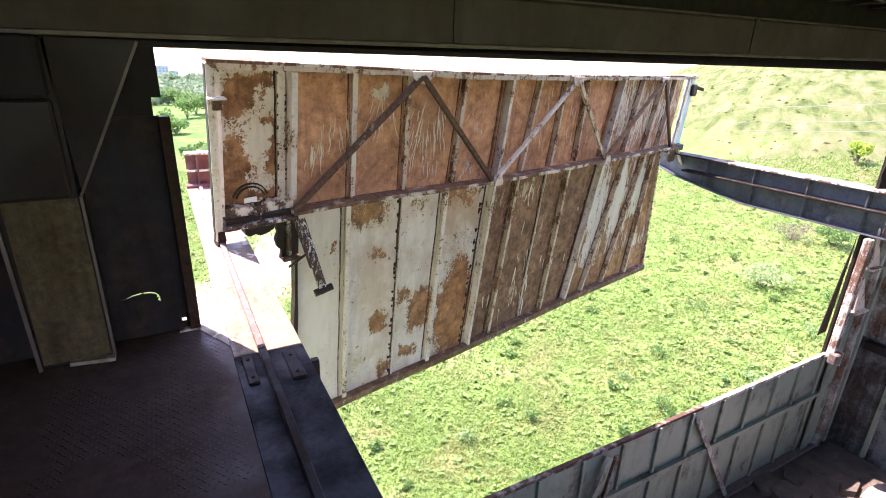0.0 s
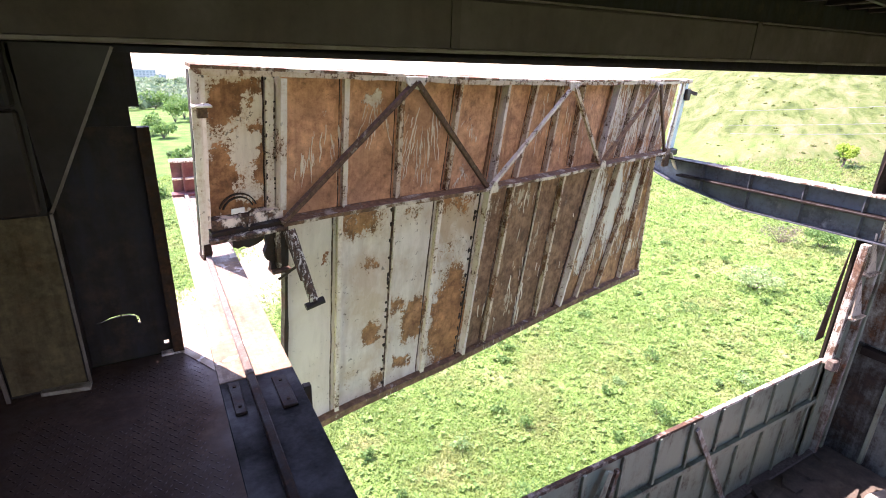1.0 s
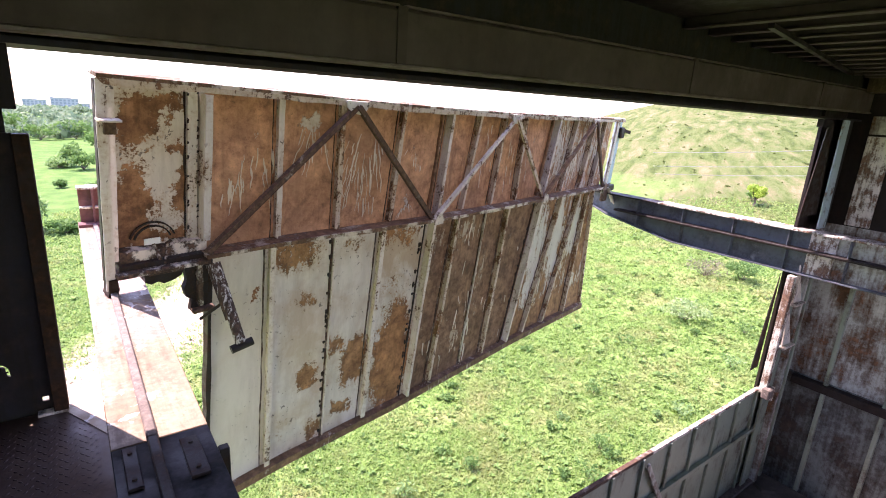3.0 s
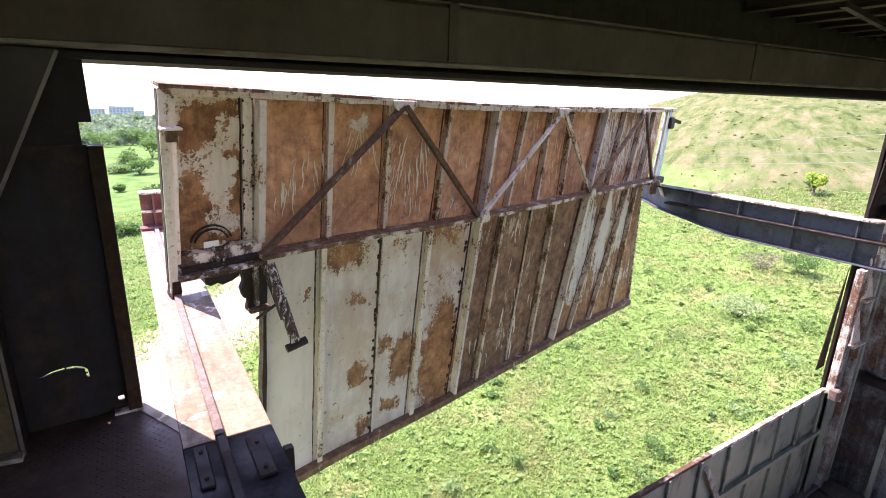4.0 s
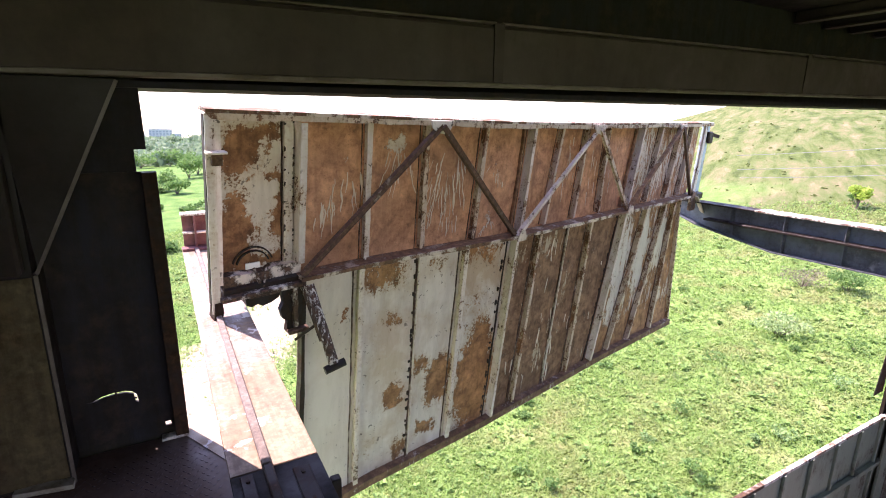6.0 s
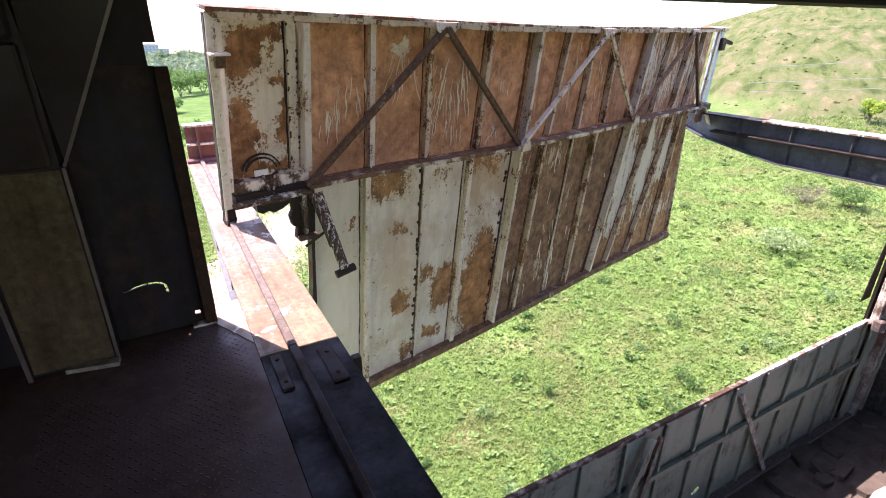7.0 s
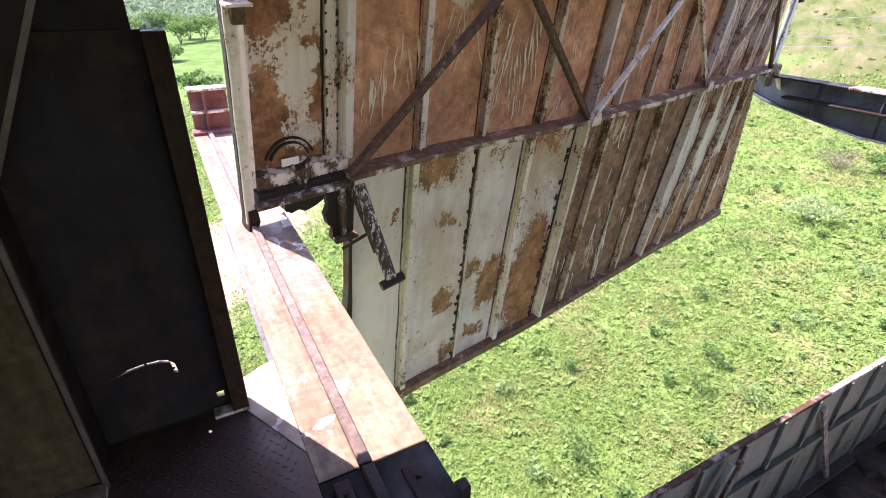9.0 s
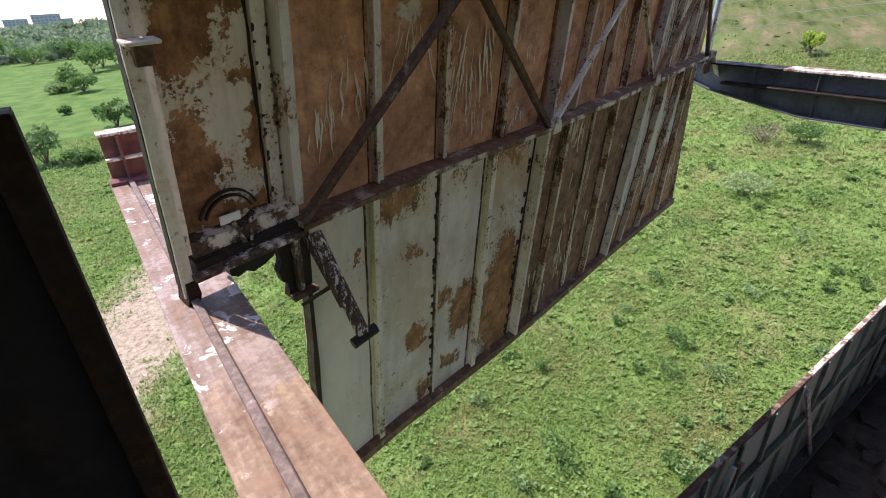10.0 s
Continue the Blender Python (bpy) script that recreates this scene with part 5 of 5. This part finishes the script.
def leaf_cloud(rng, centres, radii, count, size, squash=0.8):
    """Vertices and faces of many small diamond leaves round lobes."""
    k = rng.integers(0, len(centres), count)
    d = rng.normal(size=(count, 3))
    d /= np.linalg.norm(d, axis=1)[:, None]
    rad = np.asarray(radii)[k][:, None] * (0.45 + 0.6 * rng.random((count, 1)) ** 0.6)
    c = np.asarray(centres)[k] + d * rad * np.array([1, 1, squash])
    a = rng.normal(size=(count, 3)) + d * 0.4
    a /= np.linalg.norm(a, axis=1)[:, None]
    b = np.cross(a, rng.normal(size=(count, 3)))
    b /= np.linalg.norm(b, axis=1)[:, None]
    s = size * (0.6 + 0.8 * rng.random((count, 1)))
    v = np.stack([c - a * s, c - b * s * 0.45, c + a * s, c + b * s * 0.45], 1).reshape(-1, 3)
    f = np.arange(count * 4).reshape(-1, 4)
    return v, f


def mesh_of(name, v, f, mat):
    me = bpy.data.meshes.new(name)
    n = len(f)
    me.vertices.add(len(v))
    me.vertices.foreach_set("co", np.asarray(v, np.float32).ravel())
    me.loops.add(f.size)
    me.loops.foreach_set("vertex_index", f.astype(np.int32).ravel())
    me.polygons.add(n)
    me.polygons.foreach_set("loop_start", np.arange(0, f.size, f.shape[1], dtype=np.int32))
    me.update(calc_edges=True)
    me.materials.append(mat)
    return me


def bush(seed, x, y, width, height, mat, label, name="bush", category="bush", leaf=0.05, count=700, stems=6, group="", trunk=0.0, limb=0.02):
    rng = np.random.default_rng(seed)
    z = ground_z(x, y) - 0.03
    th = thing(name, (x, y, z), label, category, group)
    lobes, radii = [], []
    bm = bmesh.new()
    if trunk:
        rod((x, y, z - .1), (x + .03 * width, y, z + trunk), limb * 2.4, 8, bm, limb * 1.5)
    for i in range(stems):
        a = 2 * math.pi * (i + rng.random()) / stems
        rr = width * 0.5 * rng.uniform(0.25, 0.75)
        top = Vector((rr * math.cos(a), rr * math.sin(a), trunk + (height - trunk) * rng.uniform(0.45, 0.85)))
        lobes.append(top)
        radii.append(width * rng.uniform(0.16, 0.27))
        rod(Vector((x, y, z + trunk * 0.8)), Vector((x, y, z)) + top, limb, 6, bm, limb * 0.3)
    part("trunk" if trunk else "stems", bm, M_twig, th)
    lobes.append(Vector((0, 0, trunk + (height - trunk) * 0.5)))
    radii.append(width * 0.25)
    v, f = leaf_cloud(rng, [tuple(c) for c in lobes], radii, count, leaf, min(1.0, height / width))
    v[:, 2] = np.maximum(v[:, 2], 0.02)
    ob = new("crown" if trunk else "foliage", mesh_of("foliage", v, f, mat))
    ob.parent = th
    BASE[ob.name] = Vector((x, y, z))


def weed(seed, x, y, w, h, mat, label):
    bush(seed, x, y, w, h, mat, label, "weed", "weed", leaf=0.05, count=160, stems=5, group="weeds in the meadow", limb=0.008)


GREEN = "dark green leafy weed clump growing in the meadow"
GREY = "grey-green thistle-like weed in the meadow"
for i, (x, y, w, h, m, t) in enumerate([
        (13.0, 10.0, 0.7, 0.5, M_leaf, GREEN), (11.7, 9.3, 0.95, 0.5, M_leaf, GREEN), (12.5, 8.45, 0.9, 0.5, M_leafg, GREY),
        (7.9, 9.6, 1.1, 0.55, M_leaf, GREEN), (7.6, 9.1, 0.8, 0.5, M_leaf, GREEN), (20.8, 10.0, 1.0, 0.5, M_leafg, GREY), (18.3, 8.2, 0.8, 0.5, M_leaf, GREEN),
        (7.4, 11.8, 0.7, 0.4, M_leafg, GREY), (9.4, 11.6, 0.6, 0.35, M_leaf, GREEN), (15.2, 12.0, 0.9, 0.4, M_leaf, GREEN), (16.5, 9.5, 0.8, 0.4, M_leafg, GREY),
        (24.0, 11.0, 0.9, 0.5, M_leaf, GREEN), (19.0, 13.5, 0.8, 0.4, M_leaf, GREEN)]):
    weed(100 + i, x, y, w, h, m, t)
rw = random.Random(21)
for i in range(46):
    r = 7.5 * (30 / 7.5) ** rw.random()
    a = radians(rw.uniform(22, 80))
    x, y = 1.1 + r * math.sin(a), 3.2 + r * math.cos(a)
    if y > 7.0:
        weed(500 + i, x, y, rw.uniform(0.25, 0.7), rw.uniform(0.2, 0.4), rw.choice((M_leaf, M_leaf, M_leafg)), "small leafy green weed growing among the meadow grass")
bush(1, 23.2, 13.3, 2.2, 0.9, M_leafp, "sprawling pale-leaved low bush in the meadow", leaf=0.07, count=900, stems=9)
bush(2, 30.2, 14.0, 1.9, 1.2, M_leaf, "dark green rounded bush at the foot of the hill", leaf=0.07, count=1200, stems=8)
bush(3, 29.4, 15.6, 2.2, 1.0, M_leafd, "brown dry twiggy bush at the foot of the hill", leaf=0.05, count=700, stems=12)
bush(4, 48.0, 21.3, 1.6, 1.7, M_leafy, "small yellow-green tree on the hillside", "tree", "tree", leaf=0.13, count=900, stems=8, trunk=0.5, limb=0.05)
bush(5, 49.4, 22.0, 1.4, 0.9, M_leaf, "low green shrub beside the hillside tree", leaf=0.1, count=300, stems=5)
for i, (x, y, w, h) in enumerate([(-1.6, 48.8, 3.0, 3.0), (0.6, 47.0, 2.6, 1.1), (3.8, 58.0, 2.4, 2.2), (5.2, 57.0, 2.6, 2.0), (2.7, 82.0, 3.6, 2.2), (1.5, 86.0, 3.2, 3.0), (0.3, 84.5, 4.5, 1.2),
                                  (5.2, 102.0, 5.0, 3.4), (9.0, 104.0, 6.5, 3.8), (12.5, 101.0, 5.0, 3.5), (7.0, 108.0, 6.0, 4.2), (0.3, 68.3, 1.2, 0.8), (3.0, 66.5, 1.2, 0.7),
                                  (-2.6, 128.0, 6.0, 3.0), (-7.3, 140.0, 6.0, 5.0), (-11.0, 139.0, 6.0, 4.5), (3.0, 130.0, 6.0, 3.5), (6.5, 127.0, 5.0, 3.0)]):
    bush(300 + i, x, y, w, h, M_leaf if i % 3 else M_leafg, "rounded green shrub standing in the valley meadow", "shrub", "shrub", leaf=0.16 + 0.02 * w, count=600, stems=7, group="valley shrubs", limb=0.05)


def shrub_belt():
    rng = np.random.default_rng(8)
    vs, fs, n = [], [], 0
    for _ in range(700):
        y = 130 * (480 / 130) ** rng.random()
        x = y * math.tan(math.radians(rng.uniform(-12, 14)))
        w = rng.uniform(2.5, 6)
        z = ground_z(x, y)
        c = [(x + rng.uniform(-.4, .4) * w, y, z + w * rng.uniform(.15, .4)) for _ in range(4)]
        v, f = leaf_cloud(rng, c, [w * .3] * 4, 60, w * 0.14, 0.7)
        vs.append(v)
        fs.append(f + n)
        n += len(v)
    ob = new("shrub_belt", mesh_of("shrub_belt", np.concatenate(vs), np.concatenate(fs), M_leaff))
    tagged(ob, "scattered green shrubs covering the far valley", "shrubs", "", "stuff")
    # scattered tussocks on the hillside
    vs, fs, n = [], [], 0
    for _ in range(900):
        r = 34 * (170 / 34) ** rng.random()
        a = math.radians(rng.uniform(50, 82))
        x, y = r * math.sin(a), r * math.cos(a)
        w = (0.07 + 0.26 * rng.random() ** 4) * (0.6 + r / 90)
        z = ground_z(x, y)
        v, f = leaf_cloud(rng, [(x, y, z + w * .12)], [w * .5], 22, w * 0.34, 0.35)
        vs.append(v)
        fs.append(f + n)
        n += len(v)
    ob = new("tussocks", mesh_of("tussocks", np.concatenate(vs), np.concatenate(fs), M_leafh))
    tagged(ob, "dry grass tussocks scattered over the hillside", "grass", "", "stuff")


def grass():
    rng = np.random.default_rng(5)
    n, per = 230000, 4
    r = 4.6 * (52 / 4.6) ** rng.random(n)
    a = np.radians(rng.uniform(-9, 86, n))
    x, y = 1.1 + r * np.sin(a), 3.2 + r * np.cos(a)
    keep = (y > 5.75) | (x > 11.2)
    x, y, r = x[keep], y[keep], r[keep]
    bare = np.array([noise.noise(Vector((p * 0.55, q * 0.55, 2.0))) for p, q in zip(x, y)])
    patch = (np.abs(0.8 * x - 0.6 * y + 12.66) + rng.normal(0, 0.7, len(x)) < 2.2) & (0.6 * x + 0.8 * y < 32)
    keep = (rng.random(len(x)) < np.clip(0.85 - 0.7 * bare, 0.25, 1.0)) & ~patch
    x, y, r, bare = x[keep], y[keep], r[keep], bare[keep]
    z = np.array([ground_z(p, q) for p, q in zip(x, y)]) - 0.01
    m = len(x)
    size = (0.044 + 0.064 * rng.random(m)) * (np.maximum(r, 7) / 9) ** 0.6
    base = np.repeat(np.stack([x, y, z], 1), per, 0)
    s = np.repeat(size, per)[:, None] * rng.uniform(0.6, 1.3, (m * per, 1))
    az = rng.uniform(0, 2 * np.pi, m * per)
    lean = rng.uniform(0.25, 1.3, m * per)
    d = np.stack([np.cos(az) * np.sin(lean), np.sin(az) * np.sin(lean), np.cos(lean)], 1)
    side = np.stack([-np.sin(az), np.cos(az), np.zeros(m * per)], 1) * rng.uniform(0.10, 0.24, (m * per, 1))
    base = base + np.stack([np.cos(az), np.sin(az), 0 * az], 1) * s * 0.35
    mid, tip = base + d * s * 0.55, base + d * s * 1.05 - np.array([0, 0, 0.12]) * s
    v = np.stack([base, mid + side * s, tip, mid - side * s], 1).reshape(-1, 3)
    ob = new("grass", mesh_of("grass", v, np.arange(len(v)).reshape(-1, 4), M_grass))
    tagged(ob, "patchy sunlit green meadow grass and weeds", "grass", "", "stuff")


def herbs():
    """Broad-leaved rosettes between the grass."""
    rng = np.random.default_rng(31)
    n, per = 4200, 12
    r = 5.0 * (46 / 5.0) ** rng.random(n)
    a = np.radians(rng.uniform(-8, 86, n))
    x, y = 1.1 + r * np.sin(a), 3.2 + r * np.cos(a)
    keep = ((y > 5.8) | (x > 11.2)) & ~((np.abs(0.8 * x - 0.6 * y + 12.66) < 2.8) & (0.6 * x + 0.8 * y < 32))
    x, y, r = x[keep], y[keep], r[keep]
    m = len(x)
    z = np.array([ground_z(p, q) for p, q in zip(x, y)])
    size = np.repeat((0.04 + 0.085 * rng.random(m)) * (np.maximum(r, 7) / 9) ** 0.5, per)[:, None]
    az = rng.uniform(0, 2 * np.pi, m * per)
    lift = rng.uniform(0.1, 0.9, m * per)
    d = np.stack([np.cos(az) * np.cos(lift), np.sin(az) * np.cos(lift), np.sin(lift)], 1)
    side = np.stack([-np.sin(az), np.cos(az), 0 * az], 1) * 0.30
    base = np.repeat(np.stack([x, y, z], 1), per, 0) + np.array([0, 0, 0.5]) * size * rng.random((m * per, 1))
    mid, tip = base + d * size * 0.6, base + d * size * 1.2 - np.array([0, 0, 0.25]) * size
    v = np.stack([base, mid + side * size, tip, mid - side * size], 1).reshape(-1, 3)
    ob = new("meadow_herbs", mesh_of("meadow_herbs", v, np.arange(len(v)).reshape(-1, 4), M_herb))
    tagged(ob, "broad-leaved green herbs scattered through the meadow", "herbs", "", "stuff")


M_herb = leaf_mat("herb_leaves", [(0.10, 0.195, 0.053), (0.145, 0.265, 0.072), (0.20, 0.325, 0.09), (0.27, 0.38, 0.115)], 0.4)
shrub_belt()
grass()
herbs()


# ---- far town and cables ----
def block(x, y, w, d, h, storeys, cols):
    z = ground_z(x, y) - 1.0
    th = thing("apartment_building", (x, y, z), "flat-roofed apartment block far across the valley, colours paled for haze", "building", "far town")
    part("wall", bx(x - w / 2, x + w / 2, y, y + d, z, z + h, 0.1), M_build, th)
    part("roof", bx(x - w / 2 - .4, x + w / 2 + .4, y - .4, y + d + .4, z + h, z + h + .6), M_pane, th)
    for s in range(storeys):
        for c in range(cols):
            wx, wz = x - w / 2 + w * (c + .5) / cols, z + 1.6 + (h - 2) * (s + .35) / storeys
            part("window", bx(wx - .3 * w / cols, wx + .3 * w / cols, y - .12, y - .02, wz - .9, wz + .9), M_pane, th)


block(-21, 700, 20, 12, 9.0, 3, 6)
block(5, 704, 25, 12, 13.0, 4, 7)
block(24, 735, 9, 10, 8.0, 2, 3)

for p, q in (((40.7, 22.36, -0.26), (43.1, 16.24, 0.63)), ((40.77, 22.18, -1.31), (43.2, 16.03, -0.43)), ((40.82, 22.07, -1.94), (43.2, 16.11, -1.11))):
    bm = bmesh.new()
    p, q = Vector(p), Vector(q)
    d = q - p
    p, q = p - d * 0.6, q + d * 2.0
    last = None
    for i in range(13):
        s = i / 12
        c = p.lerp(q, s) - Vector((0, 0, 1.2 * 4 * s * (1 - s) * 0.25))
        ring = [bm.verts.new(c + Vector((0, 0.018 * math.cos(k * 1.0472), 0.018 * math.sin(k * 1.0472)))) for k in range(6)]
        if last:
            for k in range(6):
                bm.faces.new((last[k], last[(k + 1) % 6], ring[(k + 1) % 6], ring[k]))
        last = ring
    tagged(solid("power_cable", bm, M_cable, "thin grey overhead cable crossing the hillside", "cable", "thing"), group="overhead cables")
